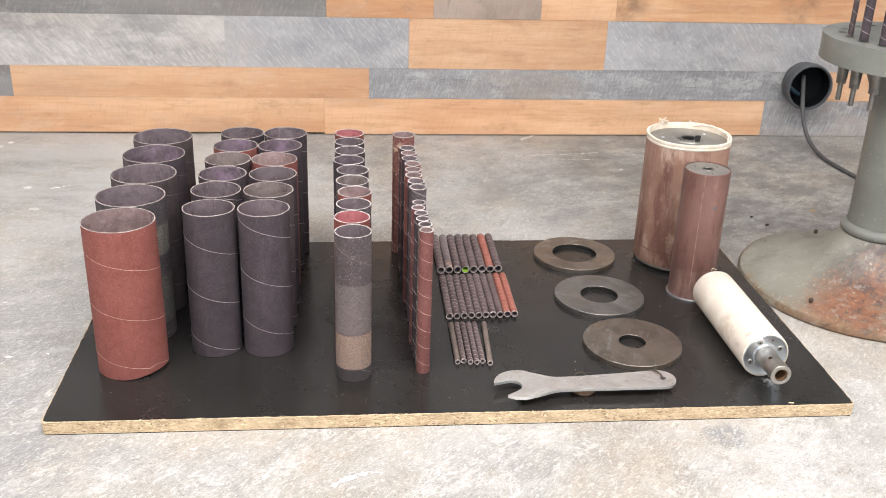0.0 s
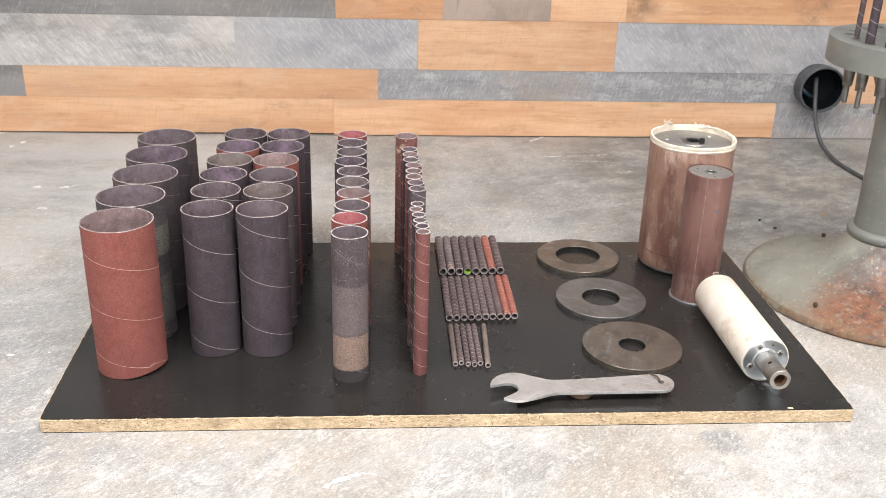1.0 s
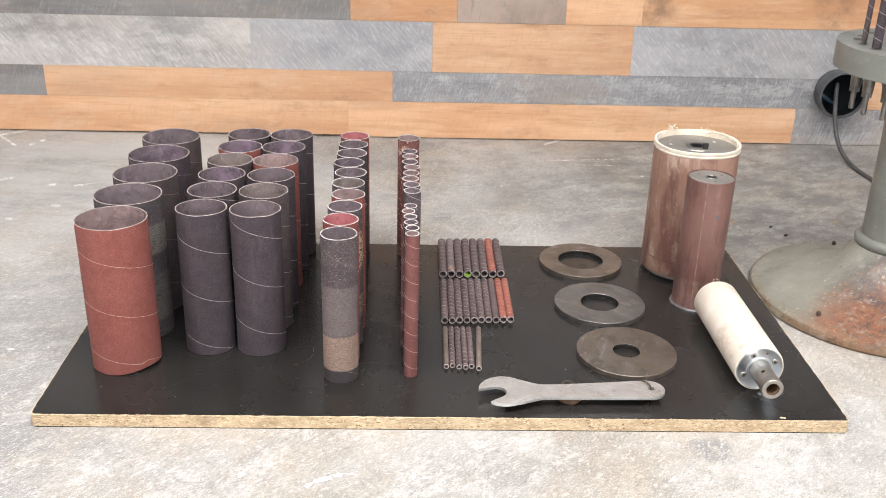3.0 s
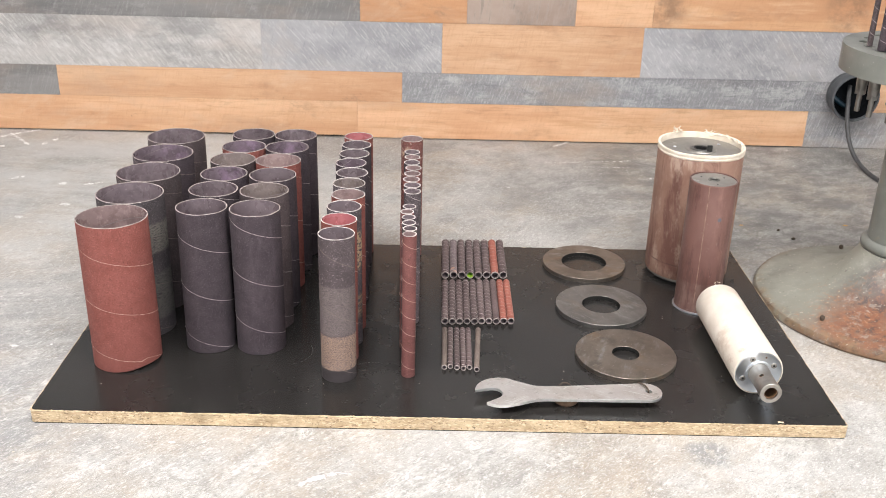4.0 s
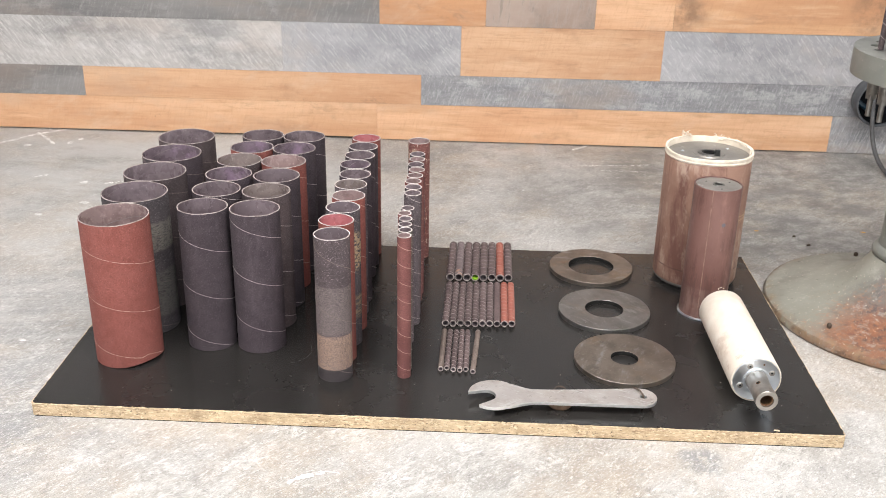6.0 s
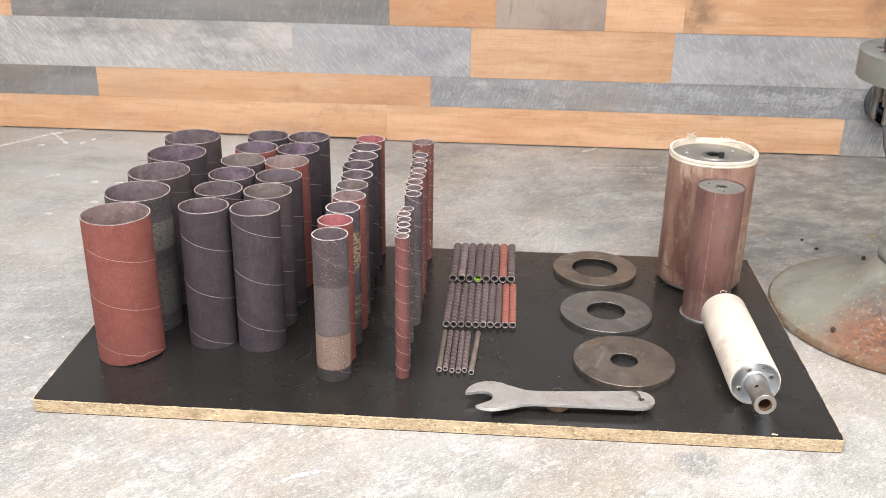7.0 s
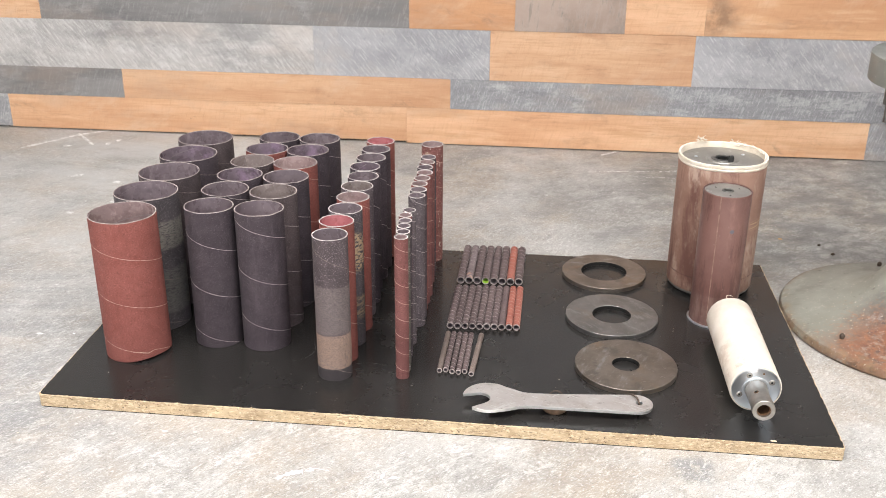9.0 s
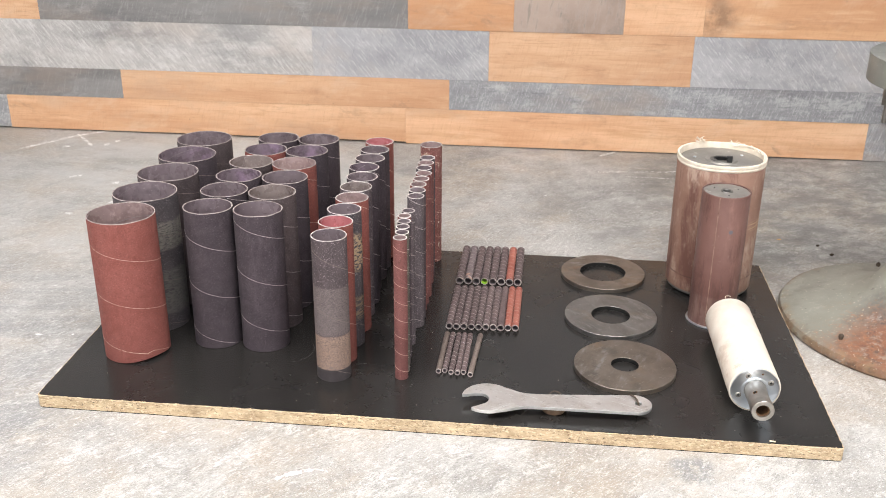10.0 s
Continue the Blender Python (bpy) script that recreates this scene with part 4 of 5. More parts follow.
# ---- small tubes lying in three rows ----
def lying_tube(x, y0, y1, r, outer, pitch, group, label, seed, twist=0.0, seam=M_SEAMGREY, plain=False, tape=False):
    rg = random.Random(seed)
    length = math.hypot(y1 - y0, twist)
    ob = thing("small_sanding_tube", pose(x, y0 + 0.0018, BT + r, -90, 0, math.degrees(-math.atan2(twist, y1 - y0))), label, "sanding tube", group)
    t = 0.0013
    part("abrasive_skin", lathe([(r - t * 0.5, 0.0002), (r - 0.0002, 0.0002), (r, 0.0004), (r, length - 0.0003), (r - 0.0003, length), (r - t * 0.5, length)], 20), outer, ob)
    part("liner", lathe([(r - t, 0.0), (r - t * 0.5 - 0.00005, 0.0), (r - t * 0.5 - 0.00005, length), (r - t, length)], 20), M_INGREY, ob)
    part("rim", lathe([(r - t - 0.0001, -0.0003), (r - 0.0001, -0.0003), (r + 0.00005, 0.0004), (r - t - 0.0001, 0.0004)], 20), M_RIMDULL, ob, "pale raw paper edge")
    if not plain:
        part("seam", helix(r, length, pitch, rg.uniform(0, 6.28), 0.0009, 0.00025, per_turn=16), seam, ob, "thin pale spiral joint line")
    if tape:
        tb = lathe([(r - t - 0.0030, 0.0008), (r - t - 0.0001, 0.0008), (r - t - 0.0001, 0.03), (r - t - 0.0030, 0.03)], 20)
        bmesh.ops.delete(tb, geom=[v for v in tb.verts if v.co.y < -0.0015], context="VERTS")
        part("tape", tb, M_GREEN, ob, "bright green tape stuck inside")
    return ob


G1, G2, G3 = "tubes of the back row", "tubes of the middle row", "tubes of the front row"
for i in range(8):
    red = i == 6
    lying_tube(0.1443 + 0.01537 * i, 1.548 + 0.0006 * i + (0.0008 * (i % 2)), 1.700 + 0.0006 * i, 0.0073, M_TUBERED if red else (M_TUBEPALE if i == 1 else M_TUBE), 0.0165, G1,
               "small red sanding tube lying on its side" if red else "small charcoal sanding tube lying on its side", 200 + i, 0.0015, M_SEAMRED if red else M_SEAMGREY, tape=i == 3)
for i in range(10):
    red = i >= 8
    lying_tube(0.1425 + 0.0124 * i, 1.369 + 0.0006 * i - 0.001 * (i % 3 == 1), 1.521 + 0.0006 * i, 0.0060, M_TUBERED if red else M_TUBE, 0.0135, G2,
               "small red sanding tube lying on its side" if red else "small charcoal sanding tube lying on its side", 220 + i, 0.0015, M_SEAMRED if red else M_SEAMGREY, plain=i == 7)
for i, (x, y0, tw) in enumerate(((0.1405, 1.221, 0.0015), (0.1500, 1.224, 0.0015), (0.1602, 1.220, 0.0015), (0.1702, 1.219, 0.001), (0.1796, 1.222, 0.001), (0.1905, 1.216, 0.007))):
    plain = i in (0, 5)
    lying_tube(x, y0, 1.345, 0.0044, M_TUBETAN if i == 0 else (M_TUBETAN if i == 5 else M_TUBE), 0.0125, G3,
               "thin plain brown sanding tube lying on its side" if plain else "thin charcoal sanding tube lying on its side", 240 + i, tw, plain=plain)


# ---- steel washers ----
def washer(x, y, r, hole, t, label, rz, skin):
    c = 0.0004
    bm = lathe([(hole + c, 0), (r - c, 0), (r, c), (r, t - c), (r - c, t), (hole + c, t), (hole, t - c), (hole, c)], 96)
    ob = part("steel_washer", bm, skin, at=pose(x, y, BT, 0, 0, rz))
    ob.data.materials.append(M_HOLESHADE)
    # bore faces get the near-black colour, so their shade is painted on
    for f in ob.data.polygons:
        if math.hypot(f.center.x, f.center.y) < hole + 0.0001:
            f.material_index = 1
    return tagged(ob, label, "washer", "steel table rings")


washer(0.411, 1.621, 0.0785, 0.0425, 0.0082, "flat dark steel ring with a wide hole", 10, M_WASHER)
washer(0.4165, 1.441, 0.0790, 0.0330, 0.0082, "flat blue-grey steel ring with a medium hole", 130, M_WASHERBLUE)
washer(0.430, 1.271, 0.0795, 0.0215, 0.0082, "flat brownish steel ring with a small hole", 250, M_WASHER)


# ---- wrench ----
def wrench_outline():
    hx, hy, hr = 0.2220, 1.1365, 0.0375
    sa = radians(205.5)
    d, n = Vector((math.cos(sa), math.sin(sa))), Vector((-math.sin(sa), math.cos(sa)))
    half = 0.0150
    c = Vector((hx, hy))
    out = []
    mouth = math.asin(half / hr)
    a0, a1 = radians(52), sa - mouth - 0.10
    for k in range(19):
        a = a0 + (a1 - a0) * k / 18
        out.append(tuple(c + hr * Vector((math.cos(a), math.sin(a)))))
    throat = c + d * 0.013
    for k in range(13):
        a = sa - math.pi / 2 - math.pi * k / 12
        out.append(tuple(throat + half * Vector((math.cos(a), math.sin(a) )) * (1.0 if k in (0, 12) else 0.98)))
    b0, b1 = sa + mouth + 0.10, radians(360 - 62)
    for k in range(15):
        a = b0 + (b1 - b0) * k / 14
        out.append(tuple(c + hr * Vector((math.cos(a), math.sin(a)))))

    def curve(p, q, r, s, m):
        for k in range(1, m + 1):
            t = k / m
            u = 1 - t
            out.append((u ** 3 * p[0] + 3 * u * u * t * q[0] + 3 * u * t * t * r[0] + t ** 3 * s[0], u ** 3 * p[1] + 3 * u * u * t * q[1] + 3 * u * t * t * r[1] + t ** 3 * s[1]))

    curve(out[-1], (0.256, 1.107), (0.266, 1.1175), (0.288, 1.1180), 8)
    out.append((0.36, 1.1185))
    tx, ty, tr = 0.4365, 1.1420, 0.0233
    for k in range(17):
        a = radians(-90 + 3 + 184 * k / 16)
        out.append((tx + tr * math.cos(a), ty + tr * math.sin(a)))
    out.append((0.36, 1.1575))
    curve((0.36, 1.1575), (0.32, 1.154), (0.295, 1.1515), (0.279, 1.1525), 4)
    curve((0.279, 1.1525), (0.268, 1.1535), (0.262, 1.1590), out[0], 7)
    return out[:-1]


wrench = part("open_end_wrench", plate([wrench_outline(), circle(0.4405, 1.1425, 0.0048, 20)], 0.0, 0.0048), M_WRENCH, at=pose(0, 0, BT + 0.0124), sharp=30)
tagged(wrench, "flat steel open-end wrench resting on a leather ring", "wrench")
bev = wrench.modifiers.new("edge", "BEVEL")
wrench.data.materials.append(M_EDGE)
# side faces take the paler steel too, as painted front light
for f in wrench.data.polygons:
    if abs(f.normal.z) < 0.3:
        f.material_index = 1
bev.width, bev.segments, bev.limit_method, bev.angle_limit, bev.material = 0.0008, 2, "ANGLE", radians(40), 1
ring = bmesh.new()
ring = lathe([(0.0155 + 0.0036 * math.cos(a), 0.0062 + 0.0062 * math.sin(a)) for a in [2 * math.pi * k / 12 for k in range(12)]], 40, bm=ring)
tagged(part("leather_ring", ring, M_LEATHER, at=pose(0.319, 1.1405, BT)), "brown leather ring under the steel wrench", "ring")
lace = part("lace_loop", hose([(0.4405, 1.1425, BT + 0.001), (0.4405, 1.1428, BT + 0.013), (0.4395, 1.146, BT + 0.0185), (0.436, 1.156, BT + 0.0195), (0.430, 1.1655, BT + 0.0175), (0.427, 1.170, BT + 0.010), (0.4265, 1.171, BT + 0.001)], 0.0013, 8), M_LACE)
tagged(lace, "dark lace looped through the wrench's hole", "lace")
loop2 = part("lace_loop", hose([(0.309, 1.160, BT + 0.001), (0.311, 1.168, BT + 0.006), (0.318, 1.174, BT + 0.010), (0.327, 1.173, BT + 0.009), (0.333, 1.166, BT + 0.005), (0.335, 1.160, BT + 0.001)], 0.0012, 8), M_LACE)
tagged(loop2, "dark lace curling out from under the wrench", "lace")


# ---- drums ----
def tall_drum():
    r, h = 0.0762, 0.2535
    ob = thing("sanding_drum", pose(0.6025, 1.606, BT), "large drum wrapped in worn pinkish-brown abrasive with a cream canvas rim", "sanding drum", "sanding drums")
    part("base_plate", lathe([(0, 0), (0.066, 0), (0.0665, 0.0005), (0.0665, 0.006), (0, 0.006)], 72, False), M_BLACKSTEEL, ob, "dark steel base plate")
    part("bottom_ring", lathe([(0.060, 0.006), (0.0735, 0.006), (0.0742, 0.0075), (0.0742, 0.0115), (0.060, 0.0115)], 72), M_DULLPLATE, ob)
    warp = lambda p, a: Vector((p.x, p.y, p.z + 0.0008 * math.sin(3 * a) * (p.z > h - 0.02)))
    part("abrasive_cover", lathe([(r - 0.002, 0.0115), (r - 0.0004, 0.0115), (r, 0.0125), (r, 0.06), (r, 0.2), (r, h - 0.0098), (r - 0.0003, h - 0.0092), (r - 0.002, h - 0.0092)], 96, True, warp), M_DRUMPAPER, ob)
    part("canvas_rim", lathe([(r - 0.0035, h - 0.016), (r + 0.0006, h - 0.0095), (r + 0.0012, h - 0.0080), (r + 0.0004, h - 0.0055), (r + 0.0014, h - 0.0034), (r + 0.0008, h + 0.0006), (r - 0.0010, h + 0.0012), (r - 0.0030, h + 0.0004), (r - 0.0035, h - 0.006)], 96, True, warp), M_CANVAS, ob, "cream canvas edge, frayed")
    hp = h - 0.004
    part("end_plate", lathe([(0.0135, hp - 0.008), (0.0135, hp - 0.0045), (0.027, hp - 0.0045), (0.0275, hp - 0.005), (0.0285, hp - 0.0062), (r - 0.0037, hp - 0.0062), (r - 0.0037, hp - 0.012), (0.0135, hp - 0.012)], 72), M_DULLPLATE, ob, "dull grey steel end plate")
    part("hub_bore", lathe([(0.0105, hp - 0.05), (0.0133, hp - 0.05), (0.0133, hp - 0.0042), (0.0125, hp - 0.0038), (0.0105, hp - 0.0045)], 32), M_BLACKSTEEL, ob)
    part("hub_ring", lathe([(0.0137, hp - 0.0046), (0.0205, hp - 0.0046), (0.0200, hp - 0.0034), (0.0145, hp - 0.0028), (0.0137, hp - 0.0034)], 48), M_COLLET, ob, "bright worn hub ring")
    part("key", box(0.0060, 0.0150, -0.0205, -0.0155, hp - 0.006, hp + 0.0065, 0.0006, 1), M_BLACKSTEEL, ob, smooth=False)
    for bx, by in ((-0.045, 0.012), (0.04, 0.03), (0.01, -0.05)):
        part("rivet", lathe([(0, hp - 0.0045), (0.002, hp - 0.0048), (0.0034, hp - 0.0062), (0, hp - 0.0062)], 14, False), M_ZINC, ob, at=pose(bx, by, 0))
    rg = random.Random(8)
    for cl, n, spread in ((1.95, 14, 0.06), (1.05, 10, 0.18), (0.45, 6, 0.10)):
        for k in range(n):
            a = cl + rg.uniform(-spread, spread)
            p = Vector((math.cos(a) * (r - 0.002), math.sin(a) * (r - 0.002), h))
            pts = [p]
            for s in range(4):
                p = p + Vector((rg.uniform(-0.005, 0.005), rg.uniform(-0.005, 0.005), rg.uniform(-0.001, 0.0042) if cl > 1.5 else rg.uniform(-0.002, 0.0022)))
                pts.append(p)
            part("thread", hose(pts, 0.00055, 5, 4), M_CANVAS, ob)
    pts = []
    for k in range(22):
        a = 1.15 - 1.35 * k / 21
        q = r - 0.0035 - 0.0022 * rg.random()
        pts.append((q * math.cos(a), q * math.sin(a), h + rg.uniform(-0.0035, 0.0022)))
    pts.append((pts[-1][0] - 0.001, pts[-1][1] - 0.002, h - 0.010))
    part("frayed_cord", hose(pts, 0.0011, 6, 4, lambda t: 0.6 + 0.7 * abs(math.sin(t * 37))), M_CANVAS, ob, "loose frayed cord along the rim")
    return ob


tall_drum()


def slim_drum():
    r, h = 0.0394, 0.2370
    ob = thing("sanding_drum", pose(0.590, 1.462, BT), "slim drum covered in glossy maroon abrasive with a steel foot", "sanding drum", "sanding drums")
    part("foot_flange", lathe([(0, 0), (0.0420, 0), (0.0426, 0.0006), (0.0426, 0.0022), (0.0408, 0.0032), (0, 0.0032)], 64, False), M_ZINC, ob, "bright steel foot flange")
    part("abrasive_cover", lathe([(r - 0.002, 0.0033), (r, 0.0033), (r, 0.08), (r, h - 0.0006), (r - 0.0006, h), (r - 0.002, h)], 72), M_DRUMSMALL, ob)
    part("end_plate", lathe([(0.0085, h - 0.004), (0.0085, h - 0.0012), (0.0347, h - 0.0012), (r - 0.0022, h - 0.0018), (r - 0.0022, h - 0.006), (0.0085, h - 0.006)], 64), M_DULLPLATE, ob, "grey steel end plate")
    part("hub_ring", lathe([(0.0062, h - 0.03), (0.0083, h - 0.03), (0.0100, h - 0.0010), (0.0095, h - 0.0002), (0.0068, h - 0.0002), (0.0062, h - 0.001)], 32), M_COLLET, ob)
    bm = box(-0.0008, 0.0008, -r - 0.0004, -r + 0.001, 0.004, h - 0.001)
    part("overlap_joint", bm, M_LAP, ob, at=pose(0, 0, 0, 0, 0, -24), smooth=False)
    for bx, by in ((0.02, 0.01), (-0.018, 0.014), (0.0, -0.023)):
        part("rivet", lathe([(0, h - 0.0004), (0.0011, h - 0.0006), (0.0016, h - 0.0012), (0, h - 0.0012)], 10, False), M_BLACKSTEEL, ob, at=pose(bx, by, 0))
    return ob


slim_drum()


def roller():
    """Lies along its own y axis: the shaft end at low y."""
    r, ln = 0.0372, 0.228
    ob = thing("felt_roller", pose(0.6070, 1.168, BT + r, 0, 0, 0.5), "cream felt-covered roller with zinc end plate lying on the board", "roller")
    lay_m = pose(0, 0, 0, -90, 0, 0)
    w = lambda p, a: Vector((p.x * (1 + 0.004 * math.sin(5 * a + p.z * 30)), p.y * (1 + 0.004 * math.sin(4 * a + p.z * 20)), p.z))
    part("felt_cover", lathe([(0, ln), (r - 0.006, ln), (r - 0.002, ln - 0.001), (r, ln - 0.004), (r, 0.15), (r, 0.08), (r, 0.003), (r - 0.0008, 0.0006), (r - 0.0022, 0.0), (r - 0.0024, 0.006), (0, 0.006)], 72, False, w), M_FELT, ob, at=lay_m)
    part("end_plate", lathe([(0.0165, 0.0010), (r - 0.0050, 0.0010), (r - 0.0036, 0.0002), (r - 0.0028, 0.0008), (r - 0.0026, 0.0059), (0.0165, 0.0059)], 72), M_ZINC, ob, "bright zinc end plate", at=lay_m)
    part("collar", lathe([(0.0162, -0.0012), (0.0186, -0.0012), (0.0192, -0.0006), (0.0192, 0.0012), (0.0162, 0.0012)], 48), M_ZINC, ob, "turned steel collar", at=lay_m)
    part("shaft", lathe([(0.0098, -0.058), (0.0152, -0.058), (0.0160, -0.0572), (0.0160, -0.046), (0.0152, -0.045), (0.0152, -0.016), (0.0158, -0.012), (0.0160, 0.004), (0.0098, 0.004)], 48), M_SHAFT, ob, "turned steel shaft end", at=lay_m)
    part("bore", lathe([(0.0082, -0.0545), (0.0097, -0.0545), (0.0097, 0.003), (0, 0.003), (0, 0.0), (0.0082, 0.0)], 32, False), M_BORE, ob, "rusty bore", at=lay_m)
    for ang in (118, 28, 205, 292):
        a = radians(ang)
        s = part("screw", lathe([(0.0019, 0.0001), (0.0034, 0.0001), (0.0042, 0.0004), (0.0044, 0.0011), (0.0019, 0.0011), (0.0019, 0.0008)], 20), M_SHAFT, ob, at=pose(0.0245 * math.cos(a), 0, 0.0245 * math.sin(a), -90, 0, 0))
        part("recess", lathe([(0, 0.0006), (0.0019, 0.0006), (0.0019, 0.001), (0, 0.001)], 6, False), M_BLACKSTEEL, s)
    a = radians(72)
    part("pin_hole", lathe([(0, 0.0007), (0.0014, 0.0007), (0.0014, 0.0012), (0, 0.0012)], 12, False), M_BORE, ob, at=pose(0.0265 * math.cos(a), 0, 0.0265 * math.sin(a), -90, 0, 0))
    part("set_screw", lathe([(0, 0.0153), (0.0022, 0.0153), (0.0034, 0.0151), (0.0034, 0.0140), (0, 0.0140)], 18, False), M_BORE, ob, "rusty set screw", at=pose(0, -0.030, 0, 0, -28, 0))
    # dark disc painted as the shaded opening of the set screw hole
    part("socket", lathe([(0, 0.0157), (0.0021, 0.0157), (0.0021, 0.0150), (0, 0.0150)], 12, False), M_HOLESHADE, ob, at=pose(0, -0.030, 0, 0, -28, 0))
    part("thread", hose([(-0.008, ln - 0.004, r - 0.002), (-0.009, ln, r + 0.001), (-0.004, ln + 0.001, r + 0.0022), (0.001, ln, r + 0.0008)], 0.0004, 5, 5), M_CANVAS, ob)
    return ob


roller()

# ---- machine pedestal ----
AX, AY = 0.959, 1.5225
ped = thing("machine_pedestal", pose(AX, AY, FZ), "grey-green cast-iron machine pedestal with a rusty round foot", "machine pedestal")
RB = 0.236
foot = [(0, 0), (RB - 0.004, 0), (RB, 0.004), (RB + 0.0005, 0.010), (RB - 0.003, 0.0165), (RB - 0.010, 0.0200), (RB - 0.020, 0.0215), (0.19, 0.0285), (0.16, 0.036), (0.13, 0.046), (0.105, 0.060), (0.085, 0.078), (0.070, 0.100), (0.064, 0.112), (0, 0.112)]
part("foot", lathe(foot, 128, False), M_BASE, ped, "dished foot with rust and orange dust")
part("collar", lathe([(0.050, 0.110)] + [(0.0575 + 0.0085 * math.cos(a), 0.121 + 0.010 * math.sin(a)) for a in [radians(-80 + 160 * k / 10) for k in range(11)]] + [(0.050, 0.133)], 72), M_MACHINE, ped)
part("column", lathe([(0, 0.125), (0.0555, 0.125), (0.0555, 0.30), (0.0565, 0.335), (0.062, 0.375), (0.075, 0.405), (0.086, 0.4245), (0, 0.4245)], 72, False), M_MACHINE, ped)
part("post", lathe([(0, 0.469), (0.058, 0.469), (0.052, 0.485), (0.050, 0.52), (0.050, 1.0), (0, 1.0)], 64, False), M_MACHINE, ped)
for a, rr, hgt in ((215.0, 0.201, 0.0258), (95.0, 0.190, 0.0285), (335.0, 0.200, 0.026)):
    x, y = rr * math.cos(radians(a)), rr * math.sin(radians(a))
    part("bolt", lathe([(0, 0.0085), (0.002, 0.0082), (0.0037, 0.0066), (0.0043, 0.0042), (0.0036, 0.0015), (0.0032, -0.002), (0, -0.002)], 16, False), M_LACE, ped, "small rusty bolt", at=pose(x, y, hgt))
RCX, RCY, RR, HR = 0.004, 0.030, 0.150, 0.114
holes, angles = [], [236.2 - 19.5 * k for k in range(18)]
for k, ad in enumerate(angles):
    a = radians(ad)
    holes.append((RCX + HR * math.cos(a), RCY + HR * math.sin(a), 0.0088 if k % 2 else 0.0102))
rack = plate([circle(RCX, RCY, RR, 96)] + [circle(x, y, r, 18)[::-1] for x, y, r in holes], 0.4250, 0.4680)
rk = part("rack_ring", rack, M_MACHINE, ped, "thick round rack plate drilled for spindles")
bev = rk.modifiers.new("edge", "BEVEL")
bev.width, bev.segments, bev.limit_method, bev.angle_limit = 0.0016, 2, "ANGLE", radians(60)


def spindle(k, r, outer, top):
    x, y, hr = holes[k]
    ob = thing("sanding_spindle", pose(AX + x, AY + y, 0.468 + FZ), "thin charcoal sanding spindle standing in the pedestal rack", "sanding spindle", "spindles in the rack")
    part("abrasive_sleeve", lathe([(0, 0.001), (r - 0.0004, 0.001), (r, 0.0015), (r, top), (0, top)], 24, False), outer, ob)
    part("seam", helix(r, top, 0.021, k * 1.3, 0.0011, 0.00025, per_turn=18), M_SEAMGREY, ob)
    part("shank", lathe([(0, 0.0), (hr - 0.0012, 0.0), (hr - 0.0012, -0.043), (0, -0.043)], 24, False), M_COLLET, ob)
    part("collet", lathe([(0, -0.0435), (0.0098, -0.0435), (0.0102, -0.044), (0.0088, -0.074), (0.0062, -0.078), (0, -0.078)], 24, False), M_COLLET, ob, "dull steel collet")
    part("nut", lathe([(0, -0.0725), (0.0096, -0.0725), (0.0096, -0.0815), (0, -0.0815)], 6, False), M_COLLET, ob, sharp=20)
    part("tip", lathe([(0, -0.079), (0.0045, -0.079), (0.0045, -0.1115), (0.0035, -0.1125), (0, -0.1125)], 18, False), M_COLLET, ob)
    return ob


spindle(3, 0.0047, M_BROWNGRIT, 0.17)
spindle(2, 0.0076, M_GRIT, 0.19)
spindle(1, 0.0076, M_GRIT, 0.19)

# ---- pipe and cord at the wall ----
pipe = thing("wall_pipe", pose(1.219, WALL_Y, 0.153), "short black plastic pipe stub in the plank wall", "pipe")
pm = pose(0, 0, 0, 90, 0, 0)
part("pipe_body", lathe([(0.0555, -0.010), (0.0585, -0.010), (0.0585, 0.018), (0.0595, 0.020), (0.0610, 0.022), (0.0622, 0.025), (0.0622, 0.054), (0.0612, 0.056), (0.0575, 0.056), (0.0555, 0.050)], 64), M_PIPE, pipe, at=pm)
# shallow cup hides the planks; its depth is only painted dark
part("pipe_inside", lathe([(0, 0.0045), (0.055, 0.0045), (0.0553, 0.049), (0.0545, 0.049), (0.0540, 0.0065), (0, 0.0065)], 48, False), M_PIPEIN, pipe, "shallow cup in the pipe, coloured near-black as deep shade", at=pm)
# made-up blue tube that stands in for a bluish glint in the pipe
M_BLUEGLINT = material("blue_glint_colour", (0.008, 0.026, 0.042), (0.012, 0.038, 0.06), 60.0, 4.0, (0.4, 0.55))
part("blue_wire", hose([(-0.046, -0.010, -0.004), (-0.034, -0.016, -0.014), (-0.020, -0.016, -0.024), (-0.010, -0.012, -0.030)], 0.0065, 8, 6), M_BLUEGLINT, pipe, "small blue tube added as the bluish glint inside the pipe")
cord = part("power_cord", hose([(1.216, WALL_Y - 0.010, 0.175), (1.204, WALL_Y - 0.045, 0.145), (1.199, WALL_Y - 0.072, 0.102), (1.201, WALL_Y - 0.098, 0.058), (1.208, 2.318, 0.022), (1.216, 2.25, 0.0045), (1.226, 2.16, 0.0030), (1.245, 2.05, 0.0022), (1.26, 1.90, 0.0008), (1.22, 1.78, 0.0)], 0.0055, 12, 8), M_CORD)
tagged(cord, "dark grey rubber cord running from the wall pipe along the floor", "cord")


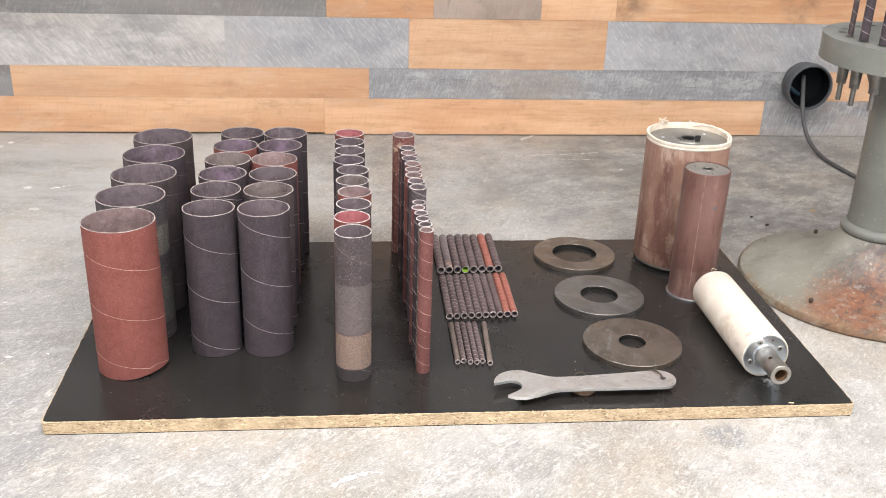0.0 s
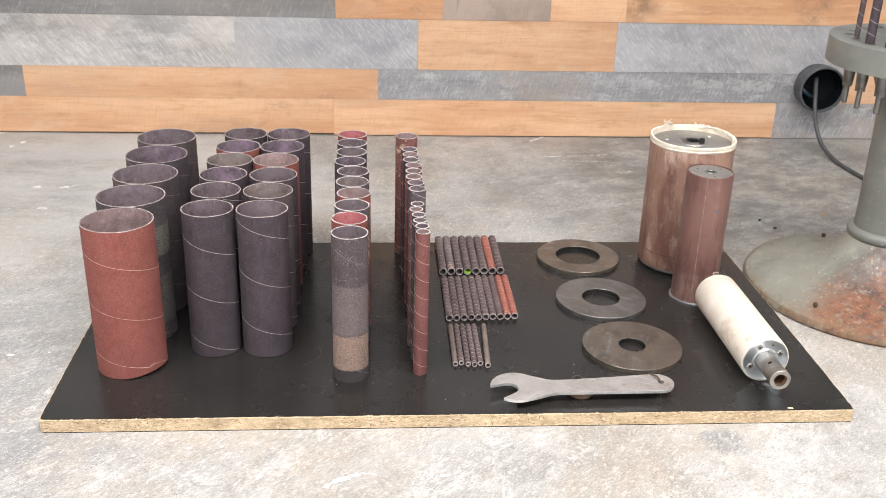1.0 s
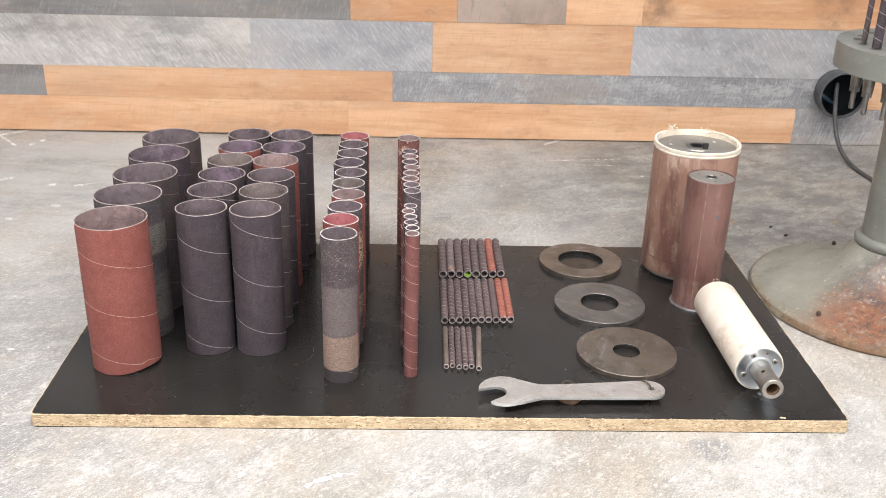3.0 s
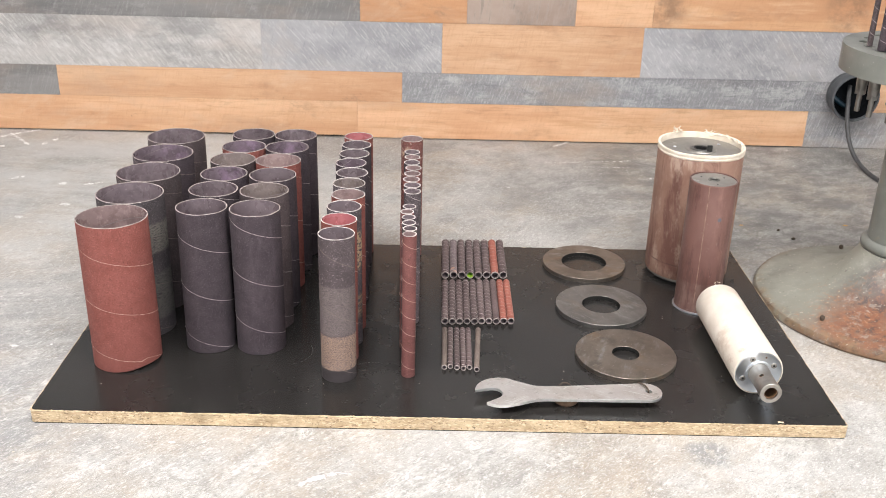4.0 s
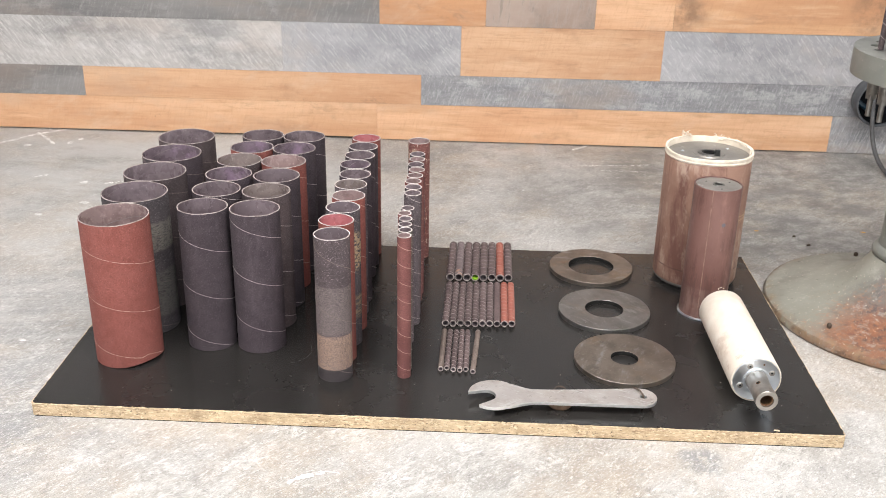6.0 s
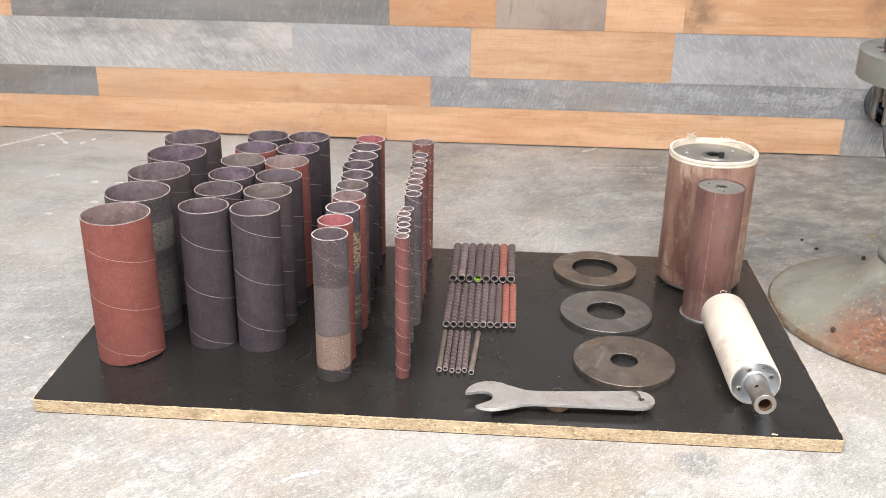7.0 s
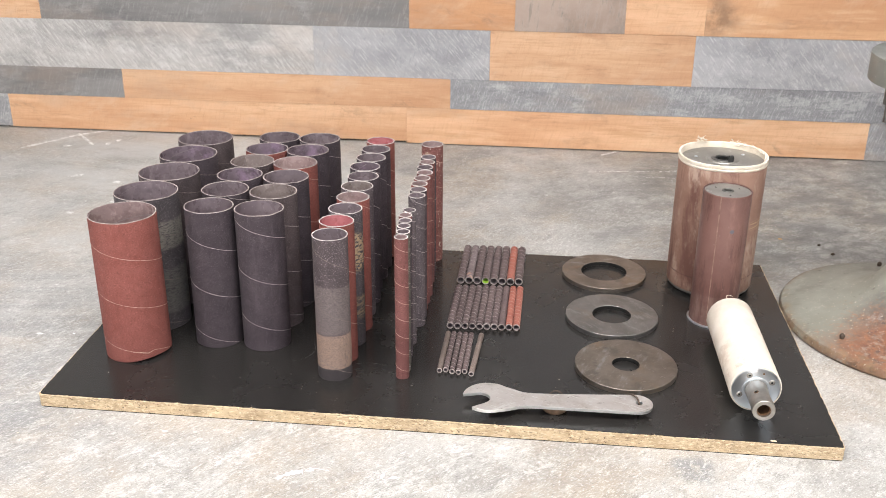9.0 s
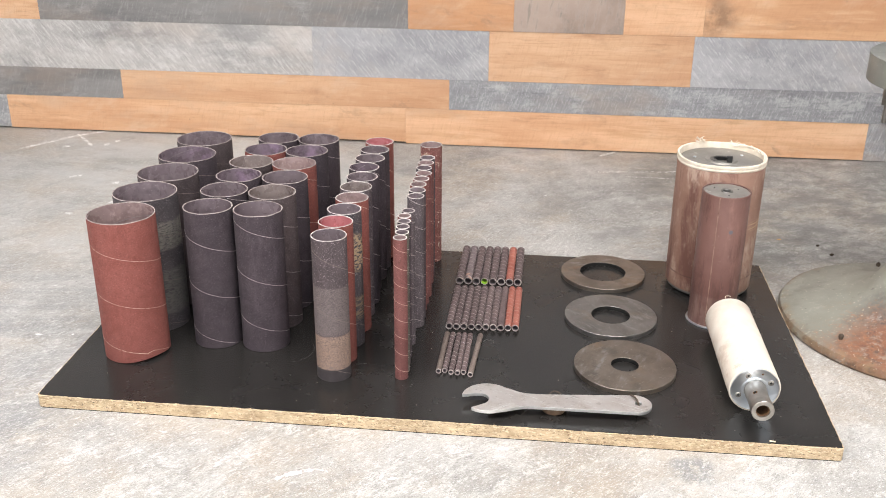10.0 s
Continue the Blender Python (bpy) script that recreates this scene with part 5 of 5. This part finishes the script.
# ---- scuffs on the floor, dust on the board ----
def scuff(points, width, seed, z=FZ, owner=floor, name="scuff_mark", label="white streak scraped onto the concrete", mat=M_SCRATCH, gap=0.12, shake=0.0012):
    """A thin ragged streak of white paint, drawn along a smooth line."""
    rg = random.Random(seed)
    bm = bmesh.new()
    pts = [Vector((x, y, 0)) for x, y in points]
    line = []
    for i in range(len(pts) - 1):
        p0, p1, p2, p3 = pts[max(i - 1, 0)], pts[i], pts[i + 1], pts[min(i + 2, len(pts) - 1)]
        n = max(2, int((p2 - p1).length / 0.003))
        for k in range(n):
            t = k / n
            line.append(0.5 * ((2 * p1) + (p2 - p0) * t + (2 * p0 - 5 * p1 + 4 * p2 - p3) * t * t + (3 * p1 - p0 - 3 * p2 + p3) * t ** 3))
    line.append(pts[-1])
    lift = 0.0003 + 0.00004 * (seed % 9)
    prev = None
    for i, p in enumerate(line):
        d = line[min(i + 1, len(line) - 1)] - line[max(i - 1, 0)]
        side = Vector((-d.y, d.x, 0)).normalized()
        q = p + side * rg.uniform(-shake, shake)
        w = width * rg.choice((0.35, 0.6, 0.9, 1.1)) * 0.5 * min(1.0, 0.3 + min(i, len(line) - 1 - i) / 3)
        up = Vector((0, 0, (floor_z(q.x, q.y) if owner is floor else z) + lift))
        row = [bm.verts.new(q + side * w + up), bm.verts.new(q - side * w + up)]
        if prev and rg.random() > gap:
            bm.faces.new((prev[1], row[1], row[0], prev[0]))
        prev = row
    part(name, bm, mat, owner, label, smooth=False)


def paint_spot(x, y, rx, ry, seed, mat=M_SCRATCH, name="paint_spot", label="small white paint spot on the concrete"):
    """A thin blot with an uneven outline."""
    rg = random.Random(seed)
    loop = [(x + rx * 0.8 * rg.uniform(0.6, 1.1) * math.cos(a), y + ry * 0.75 * rg.uniform(0.6, 1.1) * math.sin(a)) for a in [2 * math.pi * k / 18 for k in range(18)]]
    part(name, plate([loop], floor_z(x, y) - 0.002, floor_z(x, y) + 0.0004), mat, floor, label, smooth=False)


scuff([(-1.1, 2.282), (-1.038, 2.357), (-0.998, 2.41), (-0.918, 2.47)], 0.015, 300, gap=0.03)
scuff([(-1.005, 2.425), (-0.921, 2.33)], 0.0105, 301, gap=0.03)
scuff([(-1.014, 2.497), (-0.979, 2.451)], 0.009, 302, gap=0.03)
scuff([(0.441, 2.418), (0.488, 2.458)], 0.0119, 303)
scuff([(-0.050, 0.958), (-0.041, 0.969), (-0.025, 0.977), (-0.004, 0.984)], 0.0095, 304, gap=0.02, shake=0.0006)
scuff([(-0.020, 0.984), (0.000, 0.9875), (0.016, 0.985)], 0.0035, 307, gap=0.1)
scuff([(0.089, 0.975), (0.090, 0.988)], 0.006, 308, gap=0.05)
scuff([(0.098, 0.978), (0.114, 0.980)], 0.006, 309, gap=0.05)
scuff([(-0.877, 2.082), (-0.843, 2.104)], 0.010, 310, gap=0.3, shake=0.003)
scuff([(-0.69, 2.055), (-0.65, 2.078)], 0.012, 311, gap=0.3, shake=0.003)
for k, (x, y, rx, ry) in enumerate(((-0.693, 1.935, 0.014, 0.011), (-0.765, 1.859, 0.013, 0.010), (-0.74, 2.06, 0.012, 0.014), (-0.885, 2.346, 0.010, 0.016), (-0.869, 2.377, 0.009, 0.012), (-0.985, 2.315, 0.016, 0.010),
                                    (-0.501, 1.318, 0.0035, 0.003), (-0.559, 1.311, 0.0105, 0.0045), (-0.239, 1.051, 0.006, 0.003), (-0.62, 1.50, 0.004, 0.004), (0.30, 2.10, 0.004, 0.004), (0.655, 2.18, 0.006, 0.005))):
    paint_spot(x, y, rx, ry, 500 + k)
M_ORANGECHIP = material("orange_paint_flake", (0.55, 0.27, 0.05), (0.68, 0.38, 0.09), 200.0, 4.0, (0.6, 0.8))
paint_spot(1.03, 1.905, 0.007, 0.005, 530, M_ORANGECHIP, "paint_flake", "small orange paint flake on the concrete")
paint_spot(0.797, 1.895, 0.006, 0.004, 531, M_ORANGECHIP, "paint_flake", "small orange paint flake on the concrete")
for x, y, sz in ((0.87, 1.867, 0.003), (0.887, 1.821, 0.0035)):
    bm = bmesh.new()
    bmesh.ops.create_icosphere(bm, subdivisions=2, radius=sz, matrix=Matrix.Translation((0, 0, sz * 0.6)) @ Matrix.Diagonal((1.5, 1, 0.7, 1)))
    tagged(part("dirt_crumb", bm, M_LACE, at=pose(x, y, floor_z(x, y), 0, 0, 30)), "small dark crumb of dirt on the concrete", "crumb", "dirt crumbs")
scuff([(0.402, 2.282), (0.63, 2.311)], 0.0045, 305, gap=0.3, shake=0.003)
scuff([(0.499, 2.26), (0.617, 2.257)], 0.004, 306, gap=0.35, shake=0.003)
M_FAINT = material("grey_scuff", (0.055, 0.052, 0.05), (0.10, 0.095, 0.09), 200.0, 4.0, (0.4, 0.6))


def arc(cx, cy, r, a0, a1, n=10):
    return [(cx + r * math.cos(radians(a0 + (a1 - a0) * k / n)), cy + r * math.sin(radians(a0 + (a1 - a0) * k / n))) for k in range(n + 1)]


for k, (pts, w) in enumerate(((arc(0.2125, 1.333, 0.0085, -60, 200), 0.0016), (arc(0.2140, 1.333, 0.0055, -80, 150), 0.0012), (arc(-0.11, 1.27, 0.042, -70, 30), 0.0008), (arc(0.03, 1.19, 0.05, 60, 120), 0.0008),
                              ([(0.23, 1.30), (0.235, 1.25), (0.233, 1.22)], 0.0006), ([(0.19, 1.19), (0.24, 1.205)], 0.0007), ([(0.66, 1.30), (0.68, 1.25)], 0.0007), ([(-0.28, 1.16), (-0.24, 1.19)], 0.0006))):
    scuff(pts, w, 400 + k, BT, board, "scratch", "faint grey scratch on the laminate", M_FAINT, 0.2, 0.0003)
rg = random.Random(21)
bm = bmesh.new()
for k in range(150):
    x, y = rg.uniform(0.10, 0.70), rg.uniform(1.11, 1.69)
    if rg.random() < 0.35:
        x, y = rg.uniform(-0.42, 0.12), rg.uniform(1.10, 1.19)
    sz = rg.uniform(0.00012, 0.0004) if rg.random() < 0.95 else rg.uniform(0.0004, 0.0007)
    bmesh.ops.create_icosphere(bm, subdivisions=1, radius=sz, matrix=Matrix.Translation((x, y, BT + sz * 0.4)) @ Matrix.Diagonal((1.4, 1, 0.6, 1)))
tagged(part("sawdust", bm, M_DUST), "pale specks of dust lying on the black board", "dust", kind="stuff")
bm = bmesh.new()
for k in range(90):
    x, y = rg.uniform(-1.1, 1.2), rg.choice((rg.uniform(0.75, 1.08), rg.uniform(1.72, 2.40)))
    sz = rg.uniform(0.0004, 0.0014)
    bmesh.ops.create_icosphere(bm, subdivisions=1, radius=sz, matrix=Matrix.Translation((x, y, floor_z(x, y) + sz * 0.4)) @ Matrix.Rotation(rg.uniform(0, 3), 4, "Z") @ Matrix.Diagonal((1.5, 1, 0.6, 1)))
tagged(part("floor_grit", bm, M_DUST), "scattered pale crumbs on the concrete floor", "grit", kind="stuff")
